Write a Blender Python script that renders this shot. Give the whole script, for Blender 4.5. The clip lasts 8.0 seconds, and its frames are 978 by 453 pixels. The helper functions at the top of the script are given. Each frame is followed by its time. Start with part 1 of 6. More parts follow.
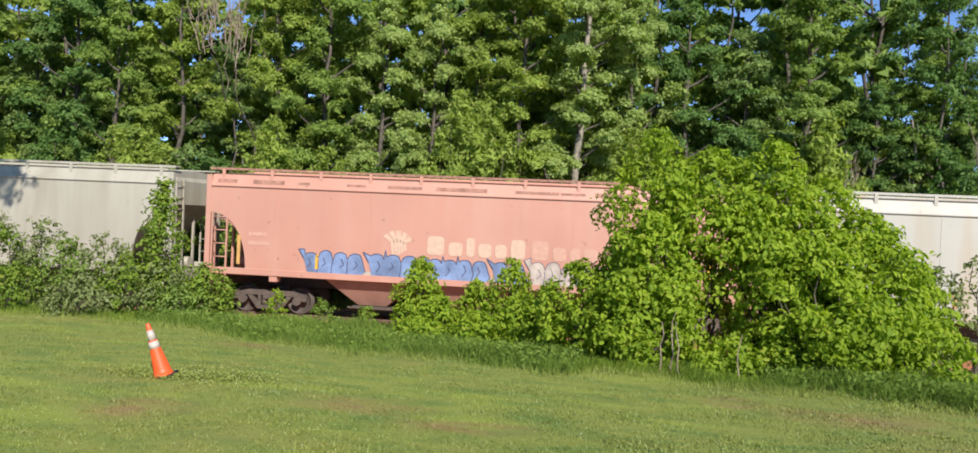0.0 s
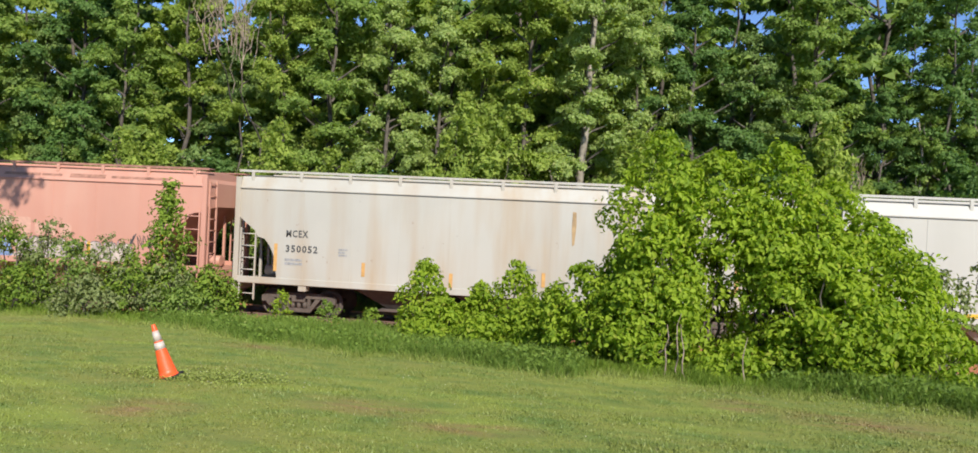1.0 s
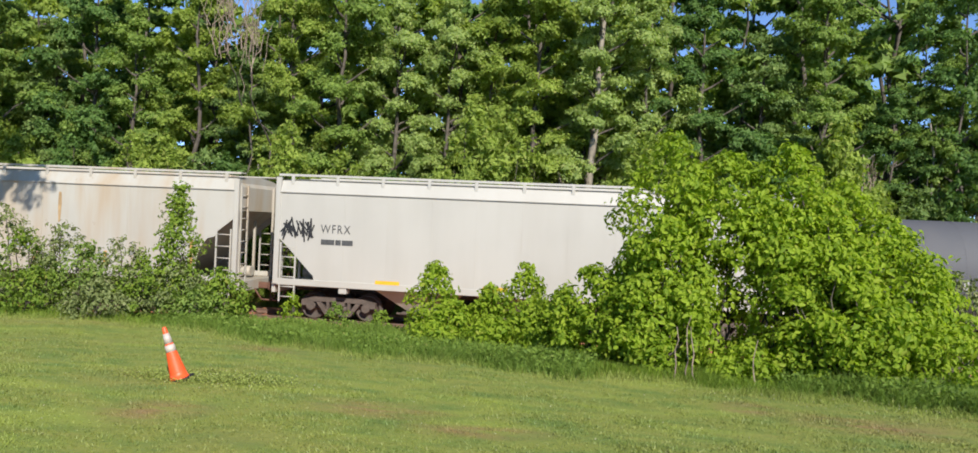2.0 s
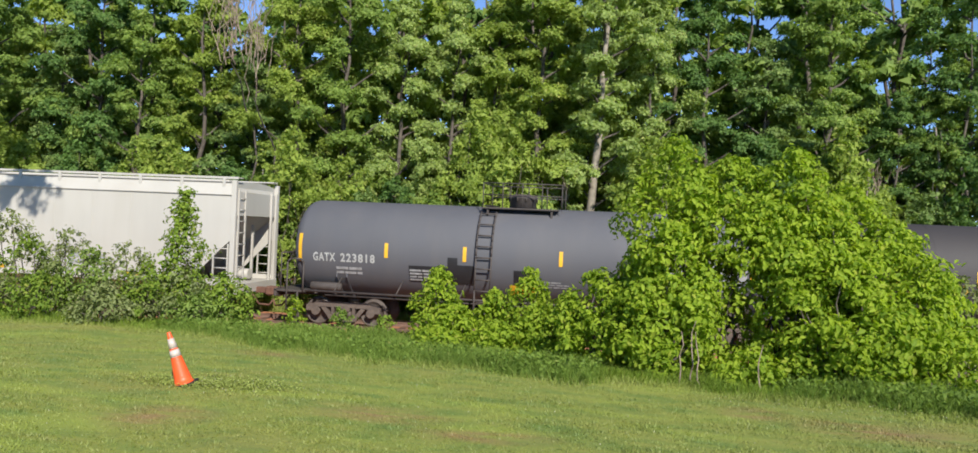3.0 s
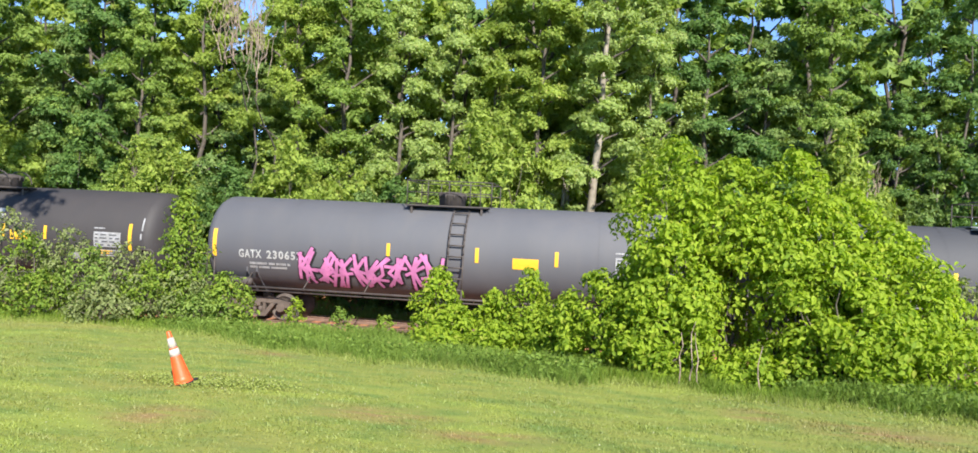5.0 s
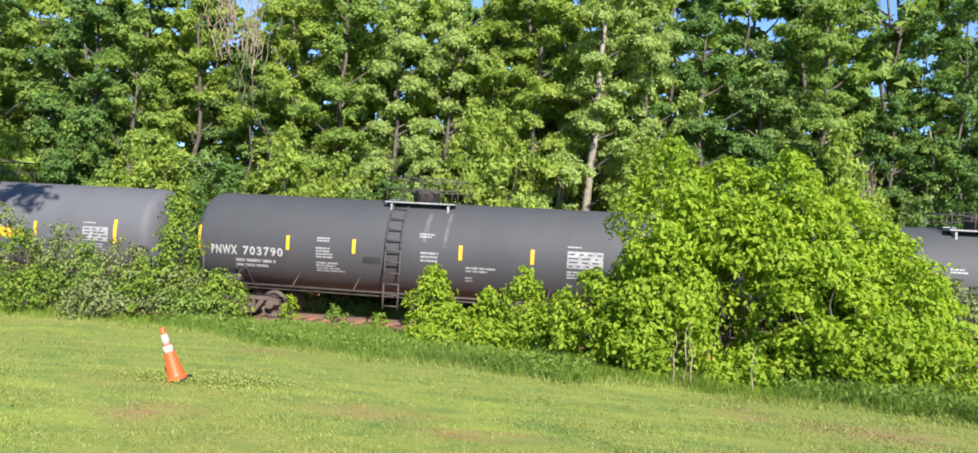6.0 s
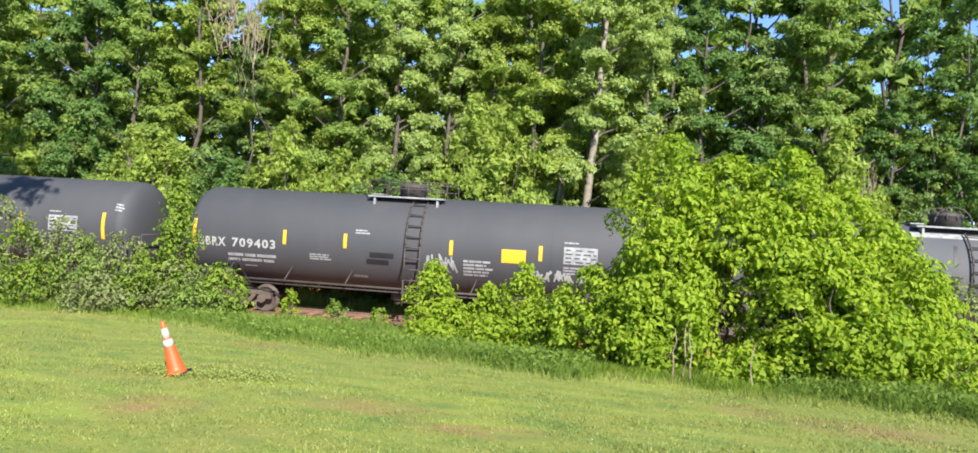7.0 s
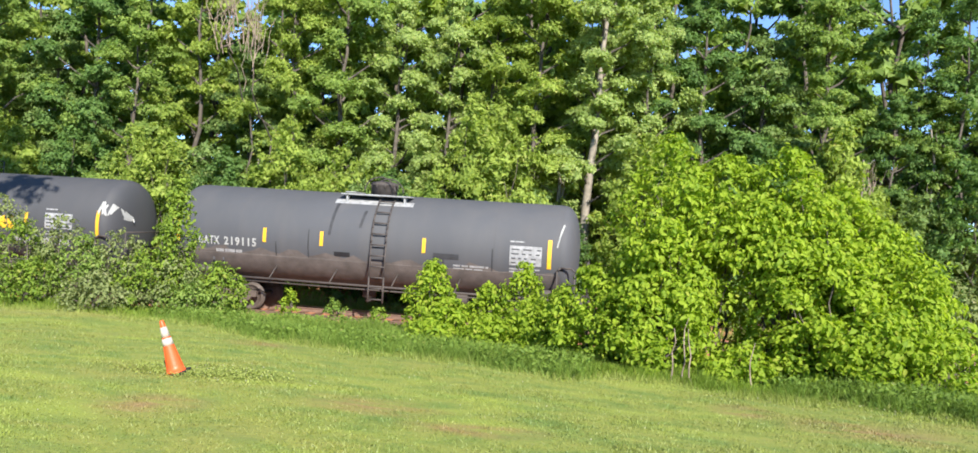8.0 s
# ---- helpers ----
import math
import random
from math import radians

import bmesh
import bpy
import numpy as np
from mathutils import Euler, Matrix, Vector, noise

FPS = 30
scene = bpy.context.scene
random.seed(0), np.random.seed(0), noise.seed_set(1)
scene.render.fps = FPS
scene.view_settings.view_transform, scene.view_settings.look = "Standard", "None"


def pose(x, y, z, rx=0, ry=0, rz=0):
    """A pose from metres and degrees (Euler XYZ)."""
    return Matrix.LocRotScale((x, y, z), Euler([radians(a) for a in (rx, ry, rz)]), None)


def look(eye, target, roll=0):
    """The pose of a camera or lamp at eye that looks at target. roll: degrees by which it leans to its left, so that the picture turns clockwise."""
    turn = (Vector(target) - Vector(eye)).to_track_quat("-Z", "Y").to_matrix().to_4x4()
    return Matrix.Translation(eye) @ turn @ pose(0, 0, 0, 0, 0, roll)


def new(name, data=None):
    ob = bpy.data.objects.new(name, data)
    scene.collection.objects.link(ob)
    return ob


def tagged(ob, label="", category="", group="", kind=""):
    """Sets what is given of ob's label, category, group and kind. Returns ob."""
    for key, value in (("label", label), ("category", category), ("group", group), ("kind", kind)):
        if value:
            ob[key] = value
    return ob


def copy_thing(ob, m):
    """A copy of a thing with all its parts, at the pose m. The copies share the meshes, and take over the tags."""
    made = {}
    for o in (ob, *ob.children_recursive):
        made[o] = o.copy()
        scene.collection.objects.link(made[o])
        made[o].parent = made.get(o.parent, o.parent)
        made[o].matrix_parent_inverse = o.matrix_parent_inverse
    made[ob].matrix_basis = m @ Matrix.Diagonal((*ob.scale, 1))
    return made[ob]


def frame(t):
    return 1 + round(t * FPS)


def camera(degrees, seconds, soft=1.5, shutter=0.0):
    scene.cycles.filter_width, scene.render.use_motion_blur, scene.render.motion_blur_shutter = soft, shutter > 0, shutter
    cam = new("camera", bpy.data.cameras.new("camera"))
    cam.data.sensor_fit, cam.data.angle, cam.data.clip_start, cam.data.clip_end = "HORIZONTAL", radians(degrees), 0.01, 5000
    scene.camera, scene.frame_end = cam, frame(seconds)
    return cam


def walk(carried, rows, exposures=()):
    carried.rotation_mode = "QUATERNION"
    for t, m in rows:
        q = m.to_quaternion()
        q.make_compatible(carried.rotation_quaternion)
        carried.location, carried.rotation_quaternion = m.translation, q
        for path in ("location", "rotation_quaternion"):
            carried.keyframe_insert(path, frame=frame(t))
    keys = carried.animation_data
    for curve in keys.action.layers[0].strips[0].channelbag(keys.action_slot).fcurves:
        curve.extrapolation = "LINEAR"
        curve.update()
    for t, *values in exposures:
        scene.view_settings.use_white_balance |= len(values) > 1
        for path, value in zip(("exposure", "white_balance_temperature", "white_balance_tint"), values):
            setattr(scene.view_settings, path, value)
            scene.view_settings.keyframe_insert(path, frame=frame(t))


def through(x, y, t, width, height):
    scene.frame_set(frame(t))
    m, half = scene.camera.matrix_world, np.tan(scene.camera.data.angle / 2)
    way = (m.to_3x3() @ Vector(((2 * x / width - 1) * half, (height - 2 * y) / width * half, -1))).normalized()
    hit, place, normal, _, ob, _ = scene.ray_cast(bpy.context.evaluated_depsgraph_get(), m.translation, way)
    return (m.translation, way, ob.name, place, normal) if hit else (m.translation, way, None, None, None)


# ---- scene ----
EYE = Vector((0.0, -24.0, 3.302))
SPEED = 16.823  # the train, metres a second, towards -x


def aim(turn_left, tilt_up, roll):
    a, b = radians(turn_left), radians(tilt_up)
    way = Vector((-math.sin(a) * math.cos(b), math.cos(a) * math.cos(b), math.sin(b)))
    return look(EYE, EYE + way * 20, roll)


cam = camera(65, 8.0, soft=1.6)
PATH = [
    (0, aim(7.612, -0.606, 2.586)),
    (0.5, aim(7.680, -0.508, 2.679)),
    (1, aim(7.988, -0.476, 2.730)),
    (1.5, aim(8.371, -0.430, 2.661)),
    (3, aim(8.995, 0.013, 2.543)),
    (3.5, aim(9.048, 0.173, 2.516)),
    (4, aim(9.083, 0.158, 2.588)),
    (4.5, aim(9.108, 0.095, 2.628)),
    (6, aim(8.631, -0.070, 3.102)),
    (6.5, aim(8.631, -0.193, 3.243)),
    (7, aim(8.638, -0.396, 3.394)),
    (7.5, aim(8.623, -0.467, 3.492)),
    (8, aim(8.605, -0.417, 3.553)),
]
walk(cam, PATH, exposures=[(0.0, 0.53), (1.5, 0.53), (2.8, 0.55), (3.1, 0.63), (3.5, 0.89), (4.0, 1.09), (4.7, 1.18), (6.0, 1.18), (8.0, 1.2)])

# ---- daylight ----
world = bpy.data.worlds.new("world")
scene.world = world
world.use_nodes = True
sky = world.node_tree.nodes.new("ShaderNodeTexSky")
sky.sky_type, sky.sun_disc = "NISHITA", False
SUN_EL, SUN_AZ = 33.0, 153.0  # azimuth clockwise from +y: behind the camera
sky.dust_density, sky.ozone_density, sky.altitude = 0.0, 4.0, 5500
sky.sun_elevation, sky.sun_rotation = radians(SUN_EL), radians(SUN_AZ)
world.node_tree.links.new(sky.outputs[0], world.node_tree.nodes["Background"].inputs[0])
world.node_tree.nodes["Background"].inputs[1].default_value = 0.15
sun_light = bpy.data.lights.new("sun", "SUN")
sun_light.energy, sun_light.angle, sun_light.color = 4.8, radians(0.5), (1.0, 0.95, 0.86)
TO_SUN = Vector((math.sin(radians(SUN_AZ)) * math.cos(radians(SUN_EL)), math.cos(radians(SUN_AZ)) * math.cos(radians(SUN_EL)), math.sin(radians(SUN_EL))))
sun_ob = new("sun", sun_light)
sun_ob.matrix_world = look(TO_SUN * 80, (0, 0, 0))

# ---- materials ----
def material(name, rough=0.6, metal=0.0):
    m = bpy.data.materials.new(name)
    m.use_nodes = True
    b = m.node_tree.nodes["Principled BSDF"]
    b.inputs["Roughness"].default_value, b.inputs["Metallic"].default_value = rough, metal
    return m, m.node_tree, b


def noise_node(nt, scale, detail=4.0, stretch=(1, 1, 1), coords="Object"):
    tc = nt.nodes.new("ShaderNodeTexCoord")
    mp = nt.nodes.new("ShaderNodeMapping")
    mp.inputs["Scale"].default_value = stretch
    n = nt.nodes.new("ShaderNodeTexNoise")
    n.inputs["Scale"].default_value, n.inputs["Detail"].default_value = scale, detail
    nt.links.new(tc.outputs[coords], mp.inputs[0])
    nt.links.new(mp.outputs[0], n.inputs["Vector"])
    return n


def ramp(nt, fac, stops):
    r = nt.nodes.new("ShaderNodeValToRGB")
    while len(r.color_ramp.elements) < len(stops):
        r.color_ramp.elements.new(0.5)
    for e, (p, c) in zip(r.color_ramp.elements, stops):
        e.position, e.color = p, (*c, 1)
    nt.links.new(fac, r.inputs[0])
    return r.outputs[0]


def mix(nt, a, b, fac, kind="MIX"):
    x = nt.nodes.new("ShaderNodeMix")
    x.data_type, x.blend_type = "RGBA", kind
    for sock, v in ((x.inputs[6], a), (x.inputs[7], b), (x.inputs[0], fac)):
        if isinstance(v, (int, float)):
            sock.default_value = v
        elif isinstance(v, tuple):
            sock.default_value = (*v, 1)
        else:
            nt.links.new(v, sock)
    return x.outputs[2]


def bump(nt, b, fac, strength=0.3, dist=0.02):
    n = nt.nodes.new("ShaderNodeBump")
    n.inputs["Strength"].default_value, n.inputs["Distance"].default_value = strength, dist
    nt.links.new(fac, n.inputs["Height"])
    nt.links.new(n.outputs[0], b.inputs["Normal"])


def painted(name, base, stain, amount=0.55, rough=0.55, rust=(0.16, 0.07, 0.03), rust_from=0.68):
    """Weathered paint: broad fading, vertical run-off streaks, rust specks."""
    m, nt, b = material(name, rough)
    fade = noise_node(nt, 0.35, 5)
    streak = noise_node(nt, 1.6, 5, (1, 1, 0.12))
    speck = noise_node(nt, 5, 6)
    c = mix(nt, base, stain, ramp(nt, streak.outputs[0], [(0.42, (0, 0, 0)), (0.75, (amount,) * 3)]))
    c = mix(nt, c, tuple(v * 0.82 for v in base), ramp(nt, fade.outputs[0], [(0.4, (0, 0, 0)), (0.7, (0.6,) * 3)]))
    c = mix(nt, c, rust, ramp(nt, speck.outputs[0], [(rust_from, (0, 0, 0)), (rust_from + 0.08, (0.7,) * 3)]))
    nt.links.new(c, b.inputs["Base Color"])
    bump(nt, b, fade.outputs[0], 0.12, 0.03)
    return m


def plain(name, c, rough=0.7, vary=0.25, scale=6.0, metal=0.0):
    m, nt, b = material(name, rough, metal)
    n, n2 = noise_node(nt, scale, 5), noise_node(nt, scale * 7, 3)
    lo, hi = tuple(v * (1 - vary) for v in c), tuple(min(1, v * (1 + vary)) for v in c)
    col = ramp(nt, n.outputs[0], [(0.3, lo), (0.7, hi)])
    col = mix(nt, col, lo, ramp(nt, n2.outputs[0], [(0.5, (0, 0, 0)), (0.8, (0.5,) * 3)]))
    nt.links.new(col, b.inputs["Base Color"])
    bump(nt, b, n2.outputs[0], 0.25, 0.01)
    return m


def leafy(name, dark, light, old, through=0.42):
    """Leaves: each its own shade, gloss on top, light passing through."""
    m, nt, b = material(name, 0.58)
    geo = nt.nodes.new("ShaderNodeNewGeometry")
    big = noise_node(nt, 0.5, 3)
    c = ramp(nt, geo.outputs["Random Per Island"], [(0.0, dark), (0.55, light), (0.93, light), (1.0, old)])
    c = mix(nt, c, dark, ramp(nt, big.outputs[0], [(0.4, (0, 0, 0)), (0.68, (0.55,) * 3)]))
    nt.links.new(c, b.inputs["Base Color"])
    b.inputs["Specular IOR Level"].default_value = 0.2
    tr = nt.nodes.new("ShaderNodeBsdfTranslucent")
    nt.links.new(mix(nt, c, (0.96, 1.0, 0.42), 1.0, "MULTIPLY"), tr.inputs[0])
    mx = nt.nodes.new("ShaderNodeMixShader")
    mx.inputs[0].default_value = through
    nt.links.new(b.outputs[0], mx.inputs[1])
    nt.links.new(tr.outputs[0], mx.inputs[2])
    nt.links.new(mx.outputs[0], nt.nodes["Material Output"].inputs[0])
    return m


M_PINK = painted("faded_pink_paint", (0.49, 0.24, 0.175), (0.51, 0.31, 0.235), 0.5)
M_WHITE = painted("weathered_white_paint", (0.41, 0.388, 0.34), (0.36, 0.265, 0.165), 0.85, rust_from=0.70)
M_WHITE2 = painted("clean_white_paint", (0.42, 0.40, 0.357), (0.34, 0.31, 0.265), 0.4, rust_from=0.8)
M_GREY_W = painted("dusty_grey_white_paint", (0.385, 0.355, 0.29), (0.25, 0.215, 0.16), 0.7)
M_TANK = painted("dark_grey_tank_paint", (0.049, 0.050, 0.055), (0.066, 0.063, 0.063), 0.5, 0.72, (0.05, 0.035, 0.03), 0.8)
M_TANK_L = painted("mid_grey_tank_paint", (0.085, 0.086, 0.096), (0.11, 0.105, 0.105), 0.5, 0.72, (0.06, 0.045, 0.04), 0.8)
M_TANK_B = painted("brown_black_tank_paint", (0.036, 0.032, 0.032), (0.05, 0.042, 0.04), 0.5, 0.7, (0.05, 0.035, 0.03), 0.8)
M_DUST = painted("dusty_tank_paint", (0.064, 0.066, 0.073), (0.09, 0.086, 0.085), 0.55, 0.75, (0.08, 0.06, 0.05), 0.78)
M_STEEL = plain("grimy_underframe_steel", (0.055, 0.045, 0.040), 0.75)
M_TRUCK = plain("rusty_brown_truck_iron", (0.088, 0.068, 0.055), 0.8)
M_RUST = plain("rust_red_iron", (0.12, 0.058, 0.038), 0.85)
M_WHEEL = plain("worn_wheel_steel", (0.075, 0.058, 0.048), 0.7)
M_RAIL = plain("rail_steel", (0.16, 0.10, 0.075), 0.5)
M_TIE = plain("dusty_tie_wood", (0.15, 0.08, 0.05), 0.9)
M_BLACK = plain("black_patch_paint", (0.012, 0.012, 0.014), 0.6)
M_GREYD = plain("worn_dark_grey_patch", (0.03, 0.03, 0.033), 0.6)
M_YELLOW = plain("yellow_reflector", (0.68, 0.38, 0.02), 0.5, 0.1)
M_YFADE = plain("faded_yellow_strip", (0.50, 0.28, 0.09), 0.6, 0.15)
M_LETTER = plain("white_lettering", (0.33, 0.33, 0.315), 0.6, 0.12, 9)
M_LETTER_D = plain("worn_grey_lettering", (0.27, 0.27, 0.27), 0.6, 0.3, 9)
M_LETTER_Y = plain("yellow_lettering", (0.60, 0.36, 0.05), 0.6, 0.2, 9)
M_LETTER_K = plain("black_lettering", (0.06, 0.06, 0.06), 0.6, 0.3, 9)
M_CREAM = plain("cream_emblem_paint", (0.54, 0.37, 0.27), 0.6, 0.1, 9)
M_CREAM_F = plain("faded_cream_paint", (0.51, 0.29, 0.215), 0.6, 0.1, 9)
M_SCUFF = plain("rust_scuffed_pink", (0.30, 0.15, 0.105), 0.8, 0.35, 7)
M_BLUE = plain("blue_spray_paint", (0.165, 0.23, 0.385), 0.6, 0.35, 2.2)
M_INK = plain("dark_blue_spray_lines", (0.07, 0.07, 0.13), 0.6, 0.3, 9)
M_MAGENTA = plain("pink_spray_paint", (0.48, 0.16, 0.34), 0.6, 0.25, 3)
M_FILM = plain("caked_brown_dust", (0.098, 0.082, 0.074), 0.9, 0.3, 2.5)
M_CHUTE = painted("rust_dulled_pink_paint", (0.37, 0.205, 0.155), (0.22, 0.12, 0.085), 0.8, 0.7)
M_OCHRE = plain("ochre_rust_run", (0.36, 0.245, 0.125), 0.85, 0.3, 4)
M_SPILL = plain("dried_pale_spill", (0.095, 0.093, 0.097), 0.75, 0.3, 5)
M_PALE = plain("pale_grey_spray_paint", (0.42, 0.35, 0.30), 0.6, 0.3, 3)
M_BARK = plain("grey_brown_bark", (0.085, 0.07, 0.055), 0.9, 0.4, 5)
M_BARK_L = plain("pale_bark", (0.22, 0.19, 0.15), 0.9, 0.35, 5)
M_TWIG = plain("dry_twigs", (0.27, 0.205, 0.155), 0.9, 0.35, 5)
M_ORANGE = plain("orange_cone_plastic", (0.85, 0.095, 0.02), 0.45, 0.08, 8)
M_BAND = plain("white_reflective_band", (0.47, 0.40, 0.34), 0.4, 0.1, 12)
M_RUBBER = plain("black_rubber", (0.018, 0.017, 0.017), 0.7, 0.3, 15)

M_LEAF = [
    leafy("mixed_green_leaves", (0.16, 0.245, 0.052), (0.32, 0.435, 0.10), (0.40, 0.43, 0.14), 0.55),
    leafy("deep_green_leaves", (0.085, 0.165, 0.042), (0.18, 0.295, 0.076), (0.26, 0.31, 0.11), 0.5),
    leafy("yellow_green_leaves", (0.20, 0.28, 0.052), (0.39, 0.485, 0.095), (0.47, 0.47, 0.14), 0.55),
    leafy("blue_green_leaves", (0.125, 0.205, 0.056), (0.255, 0.35, 0.105), (0.34, 0.37, 0.14), 0.5),
    leafy("pale_green_leaves", (0.25, 0.34, 0.10), (0.47, 0.57, 0.185), (0.53, 0.55, 0.22), 0.58),
]
M_LIME = leafy("bright_lime_leaves", (0.19, 0.30, 0.028), (0.385, 0.505, 0.046), (0.44, 0.48, 0.07), 0.58)
M_HEDGE = leafy("dusty_olive_leaves", (0.145, 0.185, 0.055), (0.275, 0.32, 0.125), (0.42, 0.40, 0.22), 0.45)
M_VINE = leafy("vine_leaves", (0.11, 0.185, 0.024), (0.23, 0.325, 0.04), (0.34, 0.35, 0.07))
M_BLADE = leafy("lush_grass_blades", (0.125, 0.205, 0.036), (0.235, 0.34, 0.062), (0.35, 0.37, 0.11), 0.5)


WORN = [(-4.59, -16.59, 0.61, 0.54), (-2.46, -15.62, 0.78, 0.5), (2.04, -13.29, 0.47, 0.58), (3.39, -13.97, 1.04, 0.85), (-1.19, -16.35, 0.76, 0.35), (-12.85, -7.39, 0.85, 0.88), (-5.91, -11.08, 0.66, 0.52)]  # x, y and half-widths of worn spots in the lawn


def worn_mask(nt):
    """One over the worn spots, falling to nothing, broken up by noise."""
    tc = nt.nodes.new("ShaderNodeTexCoord")
    total = None
    for x, y, rx, ry in WORN:
        mp = nt.nodes.new("ShaderNodeMapping")
        mp.inputs["Location"].default_value = (-x / rx, -y / ry, 0)
        mp.inputs["Scale"].default_value = (1 / rx, 1 / ry, 0)
        ln = nt.nodes.new("ShaderNodeVectorMath")
        ln.operation = "LENGTH"
        mr = nt.nodes.new("ShaderNodeMapRange")
        mr.inputs[1].default_value, mr.inputs[2].default_value, mr.inputs[3].default_value, mr.inputs[4].default_value = 0.2, 1.25, 1.0, 0.0
        nt.links.new(tc.outputs["Object"], mp.inputs[0])
        nt.links.new(mp.outputs[0], ln.inputs[0])
        nt.links.new(ln.outputs["Value"], mr.inputs[0])
        if total is None:
            total = mr.outputs[0]
        else:
            mx = nt.nodes.new("ShaderNodeMath")
            mx.operation = "MAXIMUM"
            nt.links.new(total, mx.inputs[0])
            nt.links.new(mr.outputs[0], mx.inputs[1])
            total = mx.outputs[0]
    n = noise_node(nt, 2.6, 5, (0.6, 1.6, 1))
    br = nt.nodes.new("ShaderNodeMath")
    br.operation = "MULTIPLY"
    nt.links.new(total, br.inputs[0])
    nt.links.new(ramp(nt, n.outputs[0], [(0.36, (0.15,) * 3), (0.6, (0.95,) * 3)]), br.inputs[1])
    return br.outputs[0]


def mown_material():
    m, nt, b = material("mown_grass_blades", 0.6)
    geo = nt.nodes.new("ShaderNodeNewGeometry")
    big, mid = noise_node(nt, 0.3, 4, (0.7, 1.2, 1)), noise_node(nt, 2.1, 6, (0.8, 1.3, 1))
    c = ramp(nt, geo.outputs["Random Per Island"], [(0.0, (0.138, 0.168, 0.029)), (0.6, (0.163, 0.195, 0.033)), (0.92, (0.175, 0.2, 0.038)), (1.0, (0.18, 0.175, 0.05))])
    c = mix(nt, c, (0.1, 0.162, 0.03), ramp(nt, mid.outputs[0], [(0.34, (0.9,) * 3), (0.54, (0, 0, 0))]))
    c = mix(nt, c, (0.225, 0.17, 0.05), ramp(nt, big.outputs[0], [(0.52, (0, 0, 0)), (0.72, (0.45,) * 3)]))
    streak = noise_node(nt, 0.8, 5, (0.6, 1.7, 1))
    c = mix(nt, c, (0.205, 0.25, 0.036), ramp(nt, streak.outputs[0], [(0.54, (0, 0, 0)), (0.68, (0.7,) * 3)]))
    c = mix(nt, c, (0.205, 0.135, 0.05), worn_mask(nt))
    nt.links.new(c, b.inputs["Base Color"])
    return m


M_MOWN = mown_material()
M_DRYGRASS = leafy("pale_seeding_grass", (0.19, 0.245, 0.05), (0.31, 0.36, 0.09), (0.40, 0.39, 0.16), 0.35)
M_CLOVER_L = leafy("clover_leaves", (0.25, 0.30, 0.07), (0.40, 0.46, 0.13), (0.48, 0.48, 0.2), 0.45)
M_CLOVER = plain("white_clover_heads", (0.36, 0.36, 0.22), 0.8, 0.15)


def ground_material():
    m, nt, b = material("lawn_and_soil", 0.9)
    tc = nt.nodes.new("ShaderNodeTexCoord")
    sep = nt.nodes.new("ShaderNodeSeparateXYZ")
    nt.links.new(tc.outputs["Object"], sep.inputs[0])
    big, mid, fine = noise_node(nt, 0.3, 4, (0.7, 1.2, 1)), noise_node(nt, 2.1, 6, (0.8, 1.3, 1)), noise_node(nt, 16, 5)
    grass = ramp(nt, mid.outputs[0], [(0.3, (0.135, 0.195, 0.03)), (0.55, (0.22, 0.248, 0.038)), (0.75, (0.255, 0.26, 0.048))])
    grass = mix(nt, grass, (0.13, 0.20, 0.028), ramp(nt, fine.outputs[0], [(0.5, (0, 0, 0)), (0.75, (0.7,) * 3)]))
    dry = ramp(nt, big.outputs[0], [(0.52, (0, 0, 0)), (0.72, (0.45,) * 3)])
    grass = mix(nt, grass, (0.30, 0.22, 0.068), dry)
    streak = noise_node(nt, 0.8, 5, (0.6, 1.7, 1))
    grass = mix(nt, grass, (0.255, 0.305, 0.042), ramp(nt, streak.outputs[0], [(0.54, (0, 0, 0)), (0.68, (0.7,) * 3)]))
    grass = mix(nt, grass, (0.265, 0.175, 0.064), worn_mask(nt))
    soil = ramp(nt, fine.outputs[0], [(0.3, (0.24, 0.105, 0.05)), (0.7, (0.48, 0.23, 0.12))])
    edge = nt.nodes.new("ShaderNodeMapRange")  # bare red soil beside the track
    edge.inputs[1].default_value, edge.inputs[2].default_value = -5.2, -4.2
    wob = nt.nodes.new("ShaderNodeMath")
    wob.operation = "MULTIPLY_ADD"
    nt.links.new(mid.outputs[0], wob.inputs[0])
    wob.inputs[1].default_value = 1.6
    nt.links.new(sep.outputs[1], wob.inputs[2])
    nt.links.new(wob.outputs[0], edge.inputs[0])
    nt.links.new(mix(nt, grass, soil, edge.outputs[0]), b.inputs["Base Color"])
    bump(nt, b, fine.outputs[0], 0.5, 0.03)
    return m


M_GROUND = ground_material()
M_BALLAST = plain("reddish_ballast", (0.42, 0.17, 0.08), 0.95, 0.35, 14)
M_SOIL = plain("bare_pinkish_soil", (0.24, 0.16, 0.115), 0.95, 0.3, 4)

